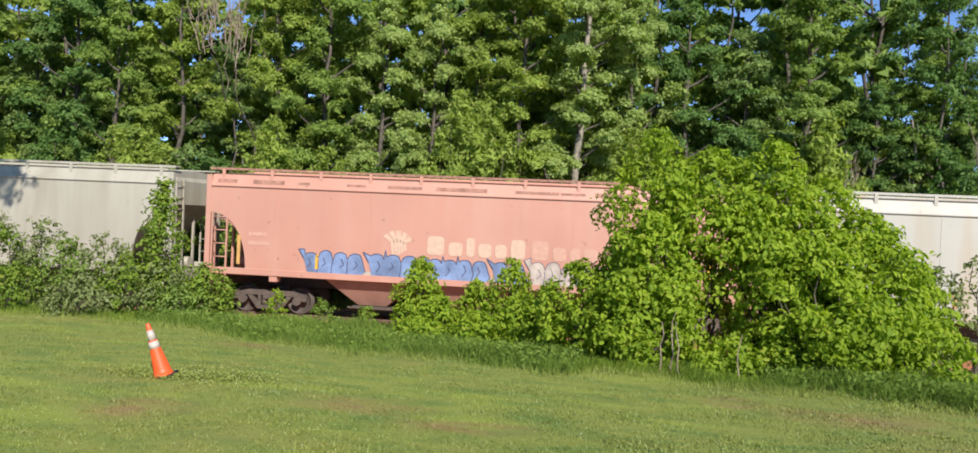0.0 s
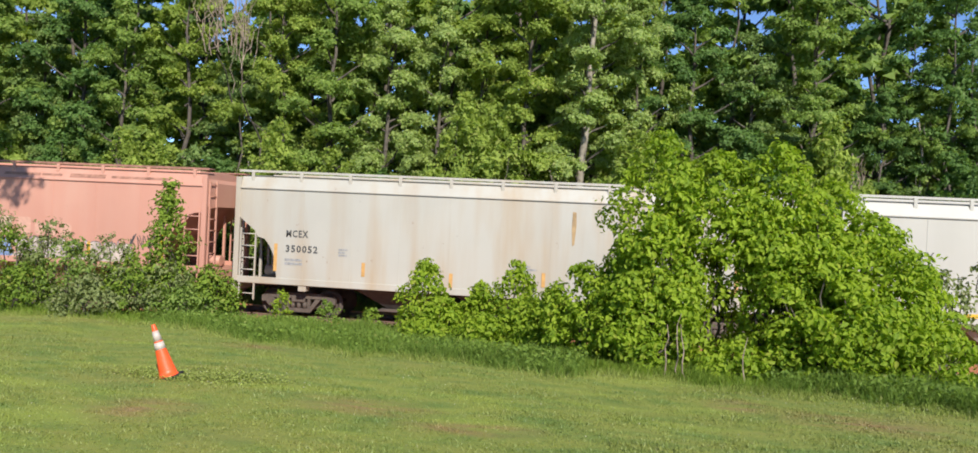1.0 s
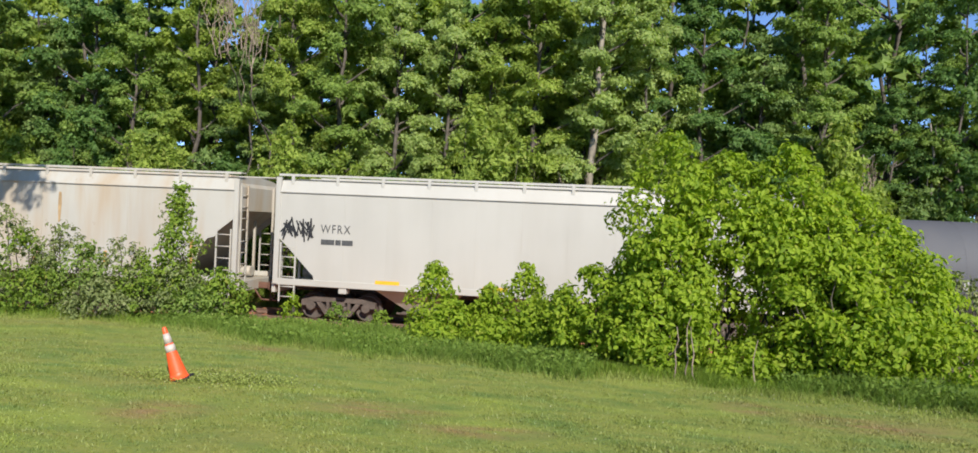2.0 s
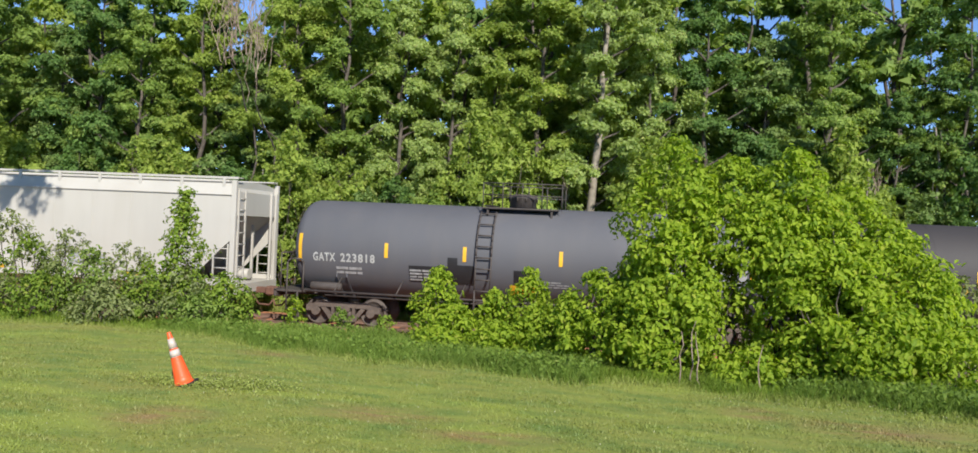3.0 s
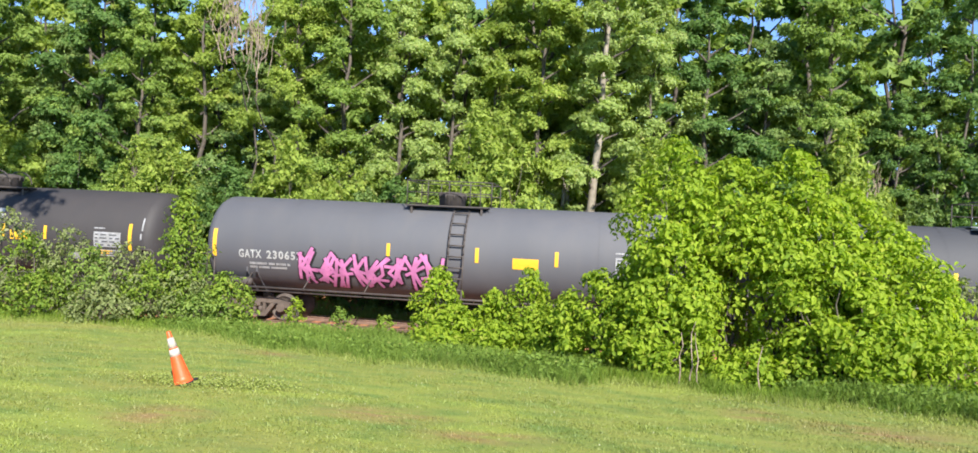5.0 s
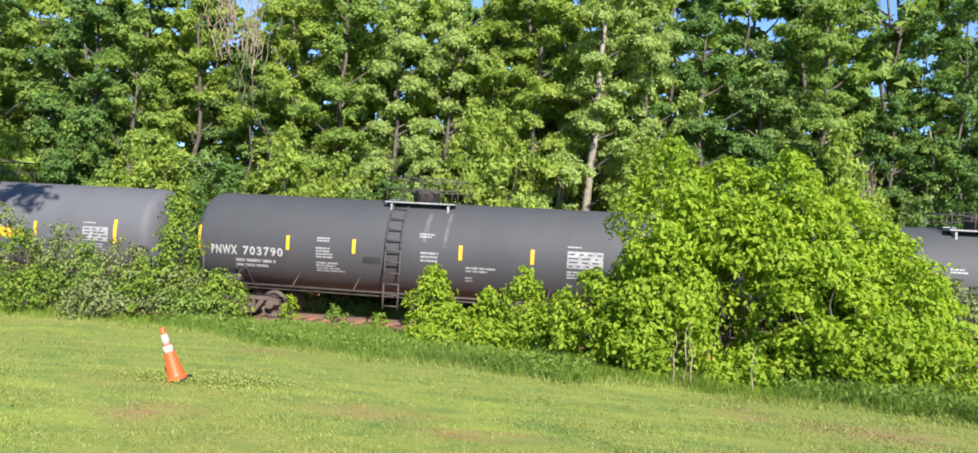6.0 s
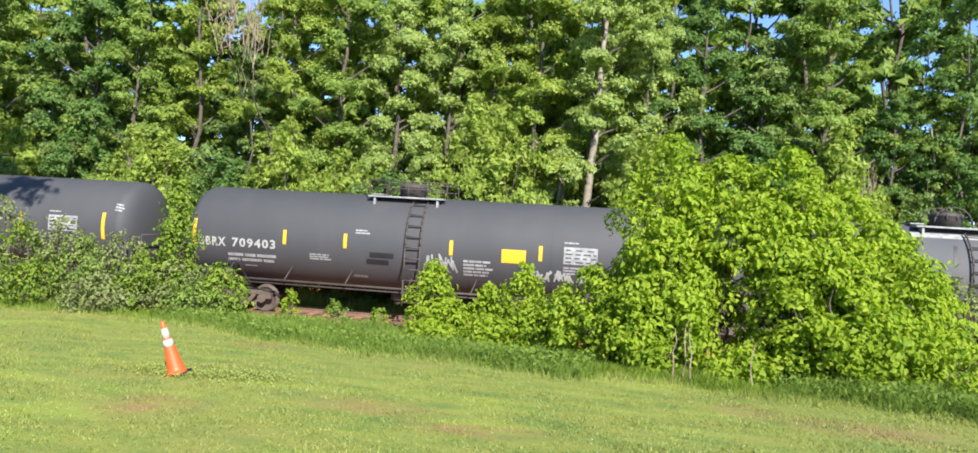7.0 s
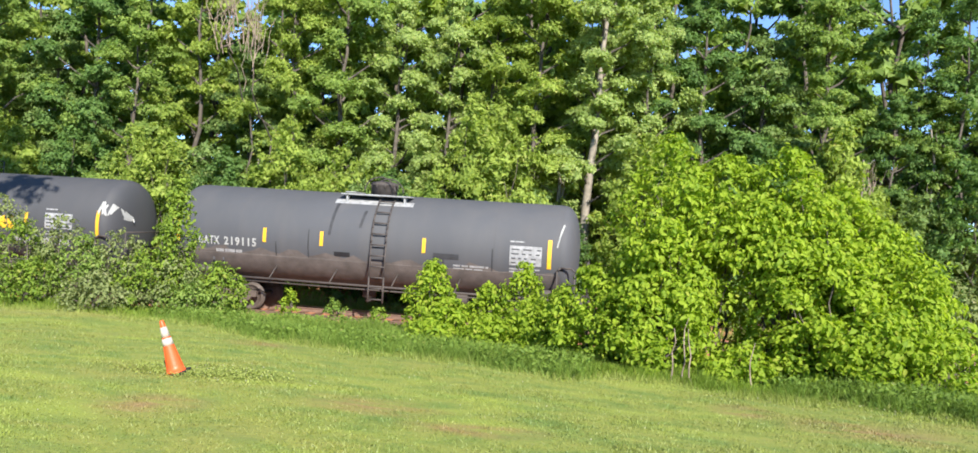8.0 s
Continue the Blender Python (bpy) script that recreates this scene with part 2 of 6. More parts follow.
# ---- building helpers ----
def box(bm, x0, x1, y0, y1, z0, z1, bevel=0.0):
    vs = [bm.verts.new((x, y, z)) for x in (x0, x1) for y in (y0, y1) for z in (z0, z1)]
    fs = [bm.faces.new([vs[i] for i in q]) for q in ((0, 1, 3, 2), (4, 6, 7, 5), (0, 4, 5, 1), (2, 3, 7, 6), (0, 2, 6, 4), (1, 5, 7, 3))]
    if bevel:
        bmesh.ops.bevel(bm, geom=list({e for f in fs for e in f.edges}), offset=bevel, segments=1, affect="EDGES")


def rod(bm, a, b, r0, r1=None, seg=8, caps=True):
    a, b = Vector(a), Vector(b)
    r1 = r0 if r1 is None else r1
    d = (b - a).normalized()
    u = d.orthogonal().normalized()
    v = d.cross(u)
    rings = []
    for c, r in ((a, r0), (b, r1)):
        rings.append([bm.verts.new(c + (u * math.cos(k * math.tau / seg) + v * math.sin(k * math.tau / seg)) * r) for k in range(seg)])
    for k in range(seg):
        bm.faces.new((rings[0][k], rings[0][(k + 1) % seg], rings[1][(k + 1) % seg], rings[1][k])).smooth = True
    if caps:
        bm.faces.new(rings[0][::-1])
        bm.faces.new(rings[1])


def pipe(bm, pts, r, seg=6):
    for a, b in zip(pts, pts[1:]):
        rod(bm, a, b, r, seg=seg)


def prism(bm, outline, y0, y1, smooth=False):
    """A closed outline in x, z, given thickness along y."""
    a = [bm.verts.new((x, y0, z)) for x, z in outline]
    b = [bm.verts.new((x, y1, z)) for x, z in outline]
    bm.faces.new(a)
    bm.faces.new(b[::-1])
    for k in range(len(a)):
        bm.faces.new((a[k - 1], b[k - 1], b[k], a[k])).smooth = smooth


def turned(bm, profile, seg, axis="x"):
    """A profile of (along, radius) turned about an axis."""
    rings = []
    for s, r in profile:
        ring = []
        for k in range(seg):
            a = k * math.tau / seg
            c, d = r * math.cos(a), r * math.sin(a)
            ring.append(bm.verts.new({"x": (s, c, d), "y": (c, s, d), "z": (c, d, s)}[axis]))
        rings.append(ring)
    for p, q in zip(rings, rings[1:]):
        for k in range(seg):
            bm.faces.new((p[k], p[(k + 1) % seg], q[(k + 1) % seg], q[k])).smooth = True
    bm.faces.new(rings[0])
    bm.faces.new(rings[-1][::-1])


def mesh_of(name, bm, mat):
    bmesh.ops.recalc_face_normals(bm, faces=bm.faces)
    me = bpy.data.meshes.new(name)
    bm.to_mesh(me)
    bm.free()
    me.materials.append(mat)
    return me


def part(name, bm, mat, parent, label="", at=None):
    """One mesh object under a thing or a part, from a bmesh or a shared mesh."""
    me = mesh_of(name, bm, mat) if isinstance(bm, bmesh.types.BMesh) else bm
    ob = new(name, me)
    ob.parent = parent
    if at is not None:
        ob.matrix_basis = at
    return tagged(ob, label)


def thing(name, label, category, group=""):
    return tagged(new(name), label, category, group)


def letters(text, height, width, bold=0.0):
    """Built-in font as a bmesh in x, z, centred on its middle, stretched to the width."""
    cu = bpy.data.curves.new("lettering", "FONT")
    cu.body, cu.resolution_u, cu.offset, cu.space_character = text, 2, bold, 1.2
    ob = bpy.data.objects.new("lettering", cu)
    me = bpy.data.meshes.new_from_object(ob)
    bpy.data.objects.remove(ob)
    bm = bmesh.new()
    bm.from_mesh(me)
    xs, ys = [v.co.x for v in bm.verts], [v.co.y for v in bm.verts]
    x0, x1, y0, y1 = min(xs), max(xs), min(ys), max(ys)
    for v in bm.verts:
        v.co = ((v.co.x - (x0 + x1) / 2) * width / (x1 - x0), 0, (v.co.y - (y0 + y1) / 2) * height / (y1 - y0))
    return bm


def patch_bm(outline):
    bm = bmesh.new()
    bm.faces.new([bm.verts.new((x, 0, z)) for x, z in outline])
    return bm


def rect(w, h):
    return patch_bm([(-w / 2, -h / 2), (w / 2, -h / 2), (w / 2, h / 2), (-w / 2, h / 2)])


def bars(w, h, n, seed=0):
    """Unreadable small writing as plain bars of uneven length."""
    rnd, bm = random.Random(seed), bmesh.new()
    for i in range(n):
        z, t = h / 2 - (i + 0.5) * h / n, 0.3 * h / n
        x, end = -w / 2, w / 2 - rnd.random() * 0.35 * w
        while x < end:
            l = min(end - x, rnd.uniform(0.12, 0.4) * w)
            bm.faces.new([bm.verts.new(p) for p in ((x, 0, z - t), (x + l, 0, z - t), (x + l, 0, z + t), (x, 0, z + t))])
            x += l + 0.03 * w
    return bm


def strokes(paths, r):
    """Brush strokes along paths of (x, z), as flat ribbons."""
    bm = bmesh.new()
    for i, path in enumerate(paths):
        for j, (a, b) in enumerate(zip(path, path[1:])):
            d = Vector((b[0] - a[0], b[1] - a[1]))
            if d.length < 1e-4:
                continue
            n = Vector((-d.y, d.x)).normalized() * r
            e = d.normalized() * r * 0.6
            q = ((a[0] - e.x + n.x, a[1] - e.y + n.y), (a[0] - e.x - n.x, a[1] - e.y - n.y), (b[0] + e.x - n.x, b[1] + e.y - n.y), (b[0] + e.x + n.x, b[1] + e.y + n.y))
            bm.faces.new([bm.verts.new((x, -0.0018 * (i % 5) - 0.0003 * (j % 6), z)) for x, z in q])
    return bm


def on_cylinder(bm, x, z, radius, centre, lift=0.008):
    """Wrap flat marks round the near side of a lying tank."""
    zs = [v.co.z for v in bm.verts]
    k = math.floor(min(zs) / 0.09) + 1
    while k * 0.09 < max(zs):
        bmesh.ops.bisect_plane(bm, geom=bm.verts[:] + bm.edges[:] + bm.faces[:], plane_co=(0, 0, k * 0.09), plane_no=(0, 0, 1))
        k += 1
    for v in bm.verts:
        a, r = (z + v.co.z - centre) / radius, radius + lift - v.co.y
        v.co = (x + v.co.x, -r * math.cos(a), centre + r * math.sin(a))
    return bm


def on_side(bm, x, z, y=-1.562):
    for v in bm.verts:
        v.co = (x + v.co.x, y + v.co.y, z + v.co.z)
    return bm


# ---- leaves ----
def leaf_mesh(name, at, out, size, mat, rng, wide=0.62, up=0.4, spread=0.42):
    """One folded leaf for each place in at (n, 3), leaning outwards along out; size is its length."""
    n = len(at)
    nor = out * 0.9 + np.array([0, 0, up]) + rng.normal(0, spread, (n, 3))
    nor /= np.linalg.norm(nor, axis=1)[:, None]
    d = rng.normal(0, 1, (n, 3)) + np.array([0, 0, -0.35])
    d -= nor * (d * nor).sum(1)[:, None]
    d /= np.linalg.norm(d, axis=1)[:, None]
    s = np.cross(nor, d)
    L = (size * rng.uniform(0.65, 1.25, n))[:, None]
    fold = nor * L * 0.14
    v = np.empty((n, 4, 3))
    v[:, 0] = at - d * L * 0.5
    v[:, 1] = at + s * L * wide * 0.5 + fold - d * L * 0.08
    v[:, 2] = at + d * L * 0.5 - nor * L * 0.08
    v[:, 3] = at - s * L * wide * 0.5 + fold - d * L * 0.08
    i = np.arange(n)[:, None] * 4
    tri = np.concatenate([i + np.array([[0, 1, 2]]), i + np.array([[0, 2, 3]])], 1).reshape(-1, 3)
    return tri_mesh(name, v.reshape(-1, 3), tri, mat)


def leaf_axes(out, rng, up, spread, hang):
    """For each leaf the way its face looks, the way it points and the way across."""
    n = len(out)
    nor = out * 0.9 + np.array([0, 0, up]) + rng.normal(0, spread, (n, 3))
    nor /= np.linalg.norm(nor, axis=1)[:, None]
    d = rng.normal(0, 0.8, (n, 3)) + out * 0.4 + np.array([0, 0, -hang])
    d -= nor * (d * nor).sum(1)[:, None]
    d /= np.linalg.norm(d, axis=1)[:, None]
    return nor, d, np.cross(nor, d)


def leaf_blades(name, at, out, size, mat, rng, wide=0.72, up=0.35, spread=0.5, hang=0.5):
    """Small far leaves, one blade each."""
    n = len(at)
    nor, d, s = leaf_axes(out, rng, up, spread, hang)
    L = (size * rng.uniform(0.55, 1.35, n))[:, None]
    v = np.stack([at - d * L * 0.5 + s * L * wide * 0.5, at - d * L * 0.4 - s * L * wide * 0.5, at + d * L * 0.6], 1)
    return tri_mesh(name, v.reshape(-1, 3), np.arange(n * 3).reshape(-1, 3), mat)


def leaf_ovals(name, at, out, size, mat, rng, wide=0.6, up=0.35, spread=0.45, hang=0.7):
    """Near leaves: pointed ovals, folded along the middle and drooping at the tip."""
    n = len(at)
    nor, d, s = leaf_axes(out, rng, up, spread, hang)
    L = (size * rng.uniform(0.55, 1.3, n))[:, None]
    v = np.empty((n, 6, 3))
    v[:, 0] = at - d * L * 0.5
    v[:, 1] = at + s * L * wide * 0.42 - d * L * 0.22 + nor * L * 0.10
    v[:, 2] = at + s * L * wide * 0.40 + d * L * 0.16 + nor * L * 0.07
    v[:, 3] = at + d * L * 0.52 - nor * L * 0.14
    v[:, 4] = at - s * L * wide * 0.40 + d * L * 0.16 + nor * L * 0.07
    v[:, 5] = at - s * L * wide * 0.42 - d * L * 0.22 + nor * L * 0.10
    i = np.arange(n)[:, None, None] * 6
    tri = (i + np.array([[[0, 1, 2], [0, 2, 3], [0, 3, 4], [0, 4, 5]]])).reshape(-1, 3)
    return tri_mesh(name, v.reshape(-1, 3), tri, mat)


def shoot_points(rng, start, way, length, n, thick, sag=0.25):
    """Leaf places along one shoot, denser towards its tip, which sags."""
    f = rng.beta(1.9, 1.1, n)[:, None]
    p = np.asarray(start) + np.asarray(way) * length * f + np.array([0, 0, -sag]) * length * f ** 2
    off = rng.normal(0, 1, (n, 3)) * thick * (1.15 - 0.6 * f) * np.array([1, 1, 0.75])
    return p + off, off / (np.linalg.norm(off, axis=1)[:, None] + 1e-6)


def tri_mesh(name, verts, tri, mat):
    me = bpy.data.meshes.new(name)
    me.vertices.add(len(verts))
    me.vertices.foreach_set("co", np.ascontiguousarray(verts, dtype=np.float32).ravel())
    me.loops.add(len(tri) * 3)
    me.loops.foreach_set("vertex_index", np.ascontiguousarray(tri, dtype=np.int32).ravel())
    me.polygons.add(len(tri))
    me.polygons.foreach_set("loop_start", np.arange(len(tri), dtype=np.int32) * 3)
    me.update(calc_edges=True)
    me.materials.append(mat)
    return me


def blades(name, pts, height, width, mat, rng, lean=0.35):
    n = len(pts)
    a = rng.uniform(0, math.tau, n)
    w = np.stack([np.cos(a), np.sin(a), np.zeros(n)], 1) * (width * rng.uniform(0.6, 1.3, n))[:, None]
    h = height * rng.uniform(0.4, 1.25, n) * (0.8 + 0.3 * np.sin(pts[:, 0] * 2.7) * np.sin(pts[:, 1] * 3.3 + pts[:, 0]) + 0.25 * np.sin(pts[:, 0] * 7.1 + 2 * np.sin(pts[:, 1] * 4.7)) * np.sin(pts[:, 1] * 8.3 + 1.5 * np.sin(pts[:, 0] * 3.9)))
    tip = pts + np.stack([rng.normal(0, lean, n) * h, rng.normal(0, lean, n) * h, h], 1)
    v = np.stack([pts - w / 2, pts + w / 2, tip], 1).reshape(-1, 3)
    return tri_mesh(name, v, np.arange(n * 3).reshape(-1, 3), mat)

# ---- the ground, one sheet to the horizon ----
def smooth(a, b, x):
    t = np.clip((x - a) / (b - a), 0, 1)
    return t * t * (3 - 2 * t)


def ground_z(x, y):
    """A lawn falling towards the track, the track bed at -0.25, a low bank behind."""
    x, y = np.asarray(x, float), np.asarray(y, float)
    lawn = 1.7 - 0.067 * (np.maximum(y, -80) + 24) + 0.05 * np.sin(x * 0.45 + 1) * np.sin(y * 0.6) + 0.02 * np.sin(x * 1.7 + y * 1.1)
    bank = -0.35 + 0.85 * smooth(4.0, 8.0, y) + 1.2 * smooth(12, 60, y) + 0.12 * np.sin(x * 0.9) * smooth(4, 7, y)
    z = lawn + (-0.02 - lawn) * smooth(-6.6, -3.4, y)
    z = z - 0.30 * smooth(-2.6, -1.9, y)
    return z + (bank - z) * smooth(2.8, 4.5, y)


def build_ground():
    def axis(lo, hi, step):
        near = np.arange(lo, hi + step / 2, step)
        far = np.array([2, 5, 10, 20, 40, 80, 160, 320, 640, 1300.0])
        return np.concatenate([(lo - far)[::-1], near, hi + far])
    xs, ys = axis(-26, 20, 0.5), axis(-26, 14, 0.4)
    gx, gy = np.meshgrid(xs, ys)
    verts = np.stack([gx, gy, ground_z(gx, gy)], -1).reshape(-1, 3)
    i = (np.arange(len(ys) - 1)[:, None] * len(xs) + np.arange(len(xs) - 1)[None]).reshape(-1, 1)
    tri = np.concatenate([i + [[0, 1, len(xs) + 1]], i + [[0, len(xs) + 1, len(xs)]]], 0)
    me = tri_mesh("ground", verts, tri, M_GROUND)
    me.polygons.foreach_set("use_smooth", [True] * len(me.polygons))
    tagged(new("ground", me), "sunlit mown lawn sloping down to red soil beside the track", "lawn", kind="structure")


build_ground()


def build_track():
    bm = bmesh.new()
    foot = 3.1
    for x0, x1 in ((-160, 160),):
        a = [bm.verts.new((x0, y, z)) for y, z in ((-foot, -0.42), (-2.0, -0.10), (-0.98, -0.10), (-0.9, -0.145), (0.9, -0.145), (0.98, -0.10), (2.0, -0.10), (foot, -0.42))]
        b = [bm.verts.new((x1, v.co.y, v.co.z)) for v in a]
        for k in range(7):
            bm.faces.new((a[k], a[k + 1], b[k + 1], b[k]))
        bm.faces.new(a[::-1]); bm.faces.new(b); bm.faces.new((a[7], a[0], b[0], b[7]))
    tagged(new("track_bed", mesh_of("track_bed", bm, M_BALLAST)), "reddish stone ballast under the rails", "ballast", kind="structure")
    rng = np.random.default_rng(5)
    n = 7000
    x, y = rng.uniform(-22, 16, n), rng.uniform(-3.4, -0.9, n)
    z = np.maximum(np.where(y < -2.0, -0.10 + (y + 2.0) * 0.29, -0.10), ground_z(x, y))
    s = rng.uniform(0.02, 0.05, n)[:, None, None]
    base = np.array([[1, 0, -.4], [-.5, .9, -.4], [-.5, -.9, -.4], [0.1, 0, .9]])
    v = (np.stack([x, y, z], 1)[:, None] + base[None] * s * rng.uniform(0.6, 1.3, (n, 4, 1)))
    tri = (np.arange(n)[:, None, None] * 4 + np.array([[0, 1, 3], [1, 2, 3], [2, 0, 3], [0, 2, 1]])[None]).reshape(-1, 3)
    tagged(new("ballast_stones", tri_mesh("ballast_stones", v.reshape(-1, 3), tri, M_BALLAST)), "loose reddish ballast stones along the track shoulder", "ballast", kind="stuff")
    track = thing("railway_track", "rust-brown steel rails on red-dusted timber ties in ballast", "railway track")
    prof = [(-0.07, -0.16), (0.07, -0.16), (0.07, -0.145), (0.012, -0.12), (0.012, -0.045), (0.036, -0.03), (0.036, 0.0), (-0.036, 0.0), (-0.036, -0.03), (-0.012, -0.045), (-0.012, -0.12), (-0.07, -0.145)]
    for y in (-0.755, 0.755):
        bm = bmesh.new()
        a = [bm.verts.new((-160, y + p, z)) for p, z in prof]
        b = [bm.verts.new((160, y + p, z)) for p, z in prof]
        bm.faces.new(a); bm.faces.new(b[::-1])
        for k in range(len(a)):
            bm.faces.new((a[k - 1], b[k - 1], b[k], a[k]))
        part("rail", bm, M_RAIL, track)
    bm = bmesh.new()
    box(bm, -0.115, 0.115, -1.3, 1.3, -0.3, -0.125, 0.012)
    tie = mesh_of("tie", bm, M_TIE)
    for k in range(84):
        part("tie", tie, M_TIE, track, at=pose(-26 + k * 0.54, 0, 0, 0, 0, random.uniform(-1.5, 1.5)))


build_track()


def build_heap():
    """A low heap of bare soil on the far side of the track."""
    bm = bmesh.new()
    bmesh.ops.create_icosphere(bm, subdivisions=4, radius=1.0)
    for v in bm.verts:
        n = noise.noise(v.co * 2.3) * 0.16 + noise.noise(v.co * 6.0) * 0.05
        v.co = Vector((v.co.x * 0.8, v.co.y * 0.7, v.co.z * 0.5)) * (1 + n)
    for f in bm.faces:
        f.smooth = True
    o = tagged(new("soil_heap", mesh_of("soil_heap", bm, M_SOIL)), "low heap of pinkish-brown soil beyond the track", "soil heap")
    o.matrix_basis = pose(-4.9, 4.6, -0.22)


build_heap()


# ---- the train ----
WHEELSETS = []
HALF = {}  # half the length of each tank


def make_wheelset():
    bm = bmesh.new()
    for s in (-1, 1):
        y = s * 0.755
        prof = [(y - s * 0.075, 0.455), (y - s * 0.05, 0.445), (y - s * 0.045, 0.42), (y + s * 0.065, 0.415), (y + s * 0.065, 0.36), (y + s * 0.02, 0.345), (y + s * 0.012, 0.14), (y + s * 0.07, 0.125), (y + s * 0.07, 0.1)]
        turned(bm, [(y - s * 0.075, 0.1)] + prof, 24, "y")
        for k in range(3):  # cap screws on the axle end
            a = k * math.tau / 3
            rod(bm, (0.055 * math.cos(a), s * 1.08, 0.055 * math.sin(a)), (0.055 * math.cos(a), s * 1.11, 0.055 * math.sin(a)), 0.018, seg=6)
    rod(bm, (0, -1.08, 0), (0, 1.08, 0), 0.085, seg=10)
    return mesh_of("wheelset", bm, M_WHEEL)


def make_truck_frame():
    """Two cast side frames with their windows, a bolster and springs."""
    bm = bmesh.new()
    for s in (-1, 1):
        y0, y1 = sorted((s * 0.93, s * 1.07))
        prism(bm, [(-1.2, 0.62), (-0.72, 0.74), (0.72, 0.74), (1.2, 0.62), (1.2, 0.44), (1.02, 0.44), (0.98, 0.54), (0.66, 0.58), (-0.66, 0.58), (-0.98, 0.54), (-1.02, 0.44), (-1.2, 0.44)], y0, y1)
        prism(bm, [(-0.72, 0.56), (-0.56, 0.57), (-0.34, 0.27), (0.34, 0.27), (0.56, 0.57), (0.72, 0.56), (0.40, 0.15), (-0.40, 0.15)], y0 + 0.004, y1 - 0.004)
        for x in (-0.34, 0.34):
            box(bm, x - 0.045, x + 0.045, y0 + 0.01, y1 - 0.01, 0.26, 0.59)
        for x in (-0.19, 0.0, 0.19):
            rod(bm, (x, s * 1.0, 0.27), (x, s * 1.0, 0.46), 0.075, seg=8)
        for x in (-0.89, 0.89):  # bearing adapters
            rod(bm, (x, s * 0.9, 0.44), (x, s * 1.1, 0.44), 0.135, seg=10)
    box(bm, -0.22, 0.22, -1.12, 1.12, 0.45, 0.66, 0.03)
    rod(bm, (0, 0, 0.66), (0, 0, 0.86), 0.2, seg=12)
    return mesh_of("truck", bm, M_TRUCK)


MESH_WHEELSET, MESH_TRUCK = make_wheelset(), make_truck_frame()


def add_trucks(car, places):
    for x in places:
        truck = part("truck", MESH_TRUCK, M_TRUCK, car, "rust-brown cast iron wheel truck", pose(x, 0, 0))
        for dx in (-0.89, 0.89):
            w = part("wheelset", MESH_WHEELSET, M_WHEEL, truck, "worn steel wheels on an axle", pose(dx, 0, 0.42))
            WHEELSETS.append((w, dx))


def add_coupler(car, x, mat):
    s = 1 if x > 0 else -1
    bm = bmesh.new()
    box(bm, *sorted((x, x + s * 0.42)), -0.09, 0.09, 0.78, 0.98, 0.02)
    box(bm, *sorted((x + s * 0.36, x + s * 0.66)), -0.17, 0.17, 0.72, 1.02, 0.05)
    pipe(bm, [(x, -0.35, 0.8), (x + s * 0.25, -0.33, 0.45), (x + s * 0.55, -0.2, 0.42), (x + s * 0.65, -0.1, 0.6)], 0.03)
    part("coupler", bm, mat, car, "rusty knuckle coupler with an air hose")


def ladder(car, mat, x0, x1, y, z0, z1, n, r=0.018, rail=0.03):
    bm = bmesh.new()
    for x in (x0, x1):
        box(bm, x - rail, x + rail, y - 0.025, y + 0.025, z0, z1)
    rails = part("side_ladder", bm, mat, car)
    bm = bmesh.new()
    rod(bm, (x0, y, 0), (x1, y, 0), r, seg=6)
    rung = mesh_of("rung", bm, mat)
    for k in range(n):
        part("rung", rung, mat, rails, at=pose(0, 0, z0 + (k + 0.5) * (z1 - z0) / n))


def end_cut(kind):
    """The cut-away lower corner of a hopper's side, as (distance from the end, z), from top to bottom."""
    if kind == "round":
        return [(0.0, 3.12)] + [(1.2 * math.sin(a) ** 0.9, 3.12 - 1.72 * (1 - math.cos(a))) for a in [radians(d) for d in range(10, 91, 8)]]
    if kind == "stepped":
        return [(0.0, 3.05), (0.55, 2.62), (0.62, 2.46), (0.85, 2.40), (1.02, 2.2), (1.14, 1.95), (1.22, 1.7), (1.25, 1.42)]
    return [(0.0, 2.52), (0.25, 2.3), (1.15, 1.4)]


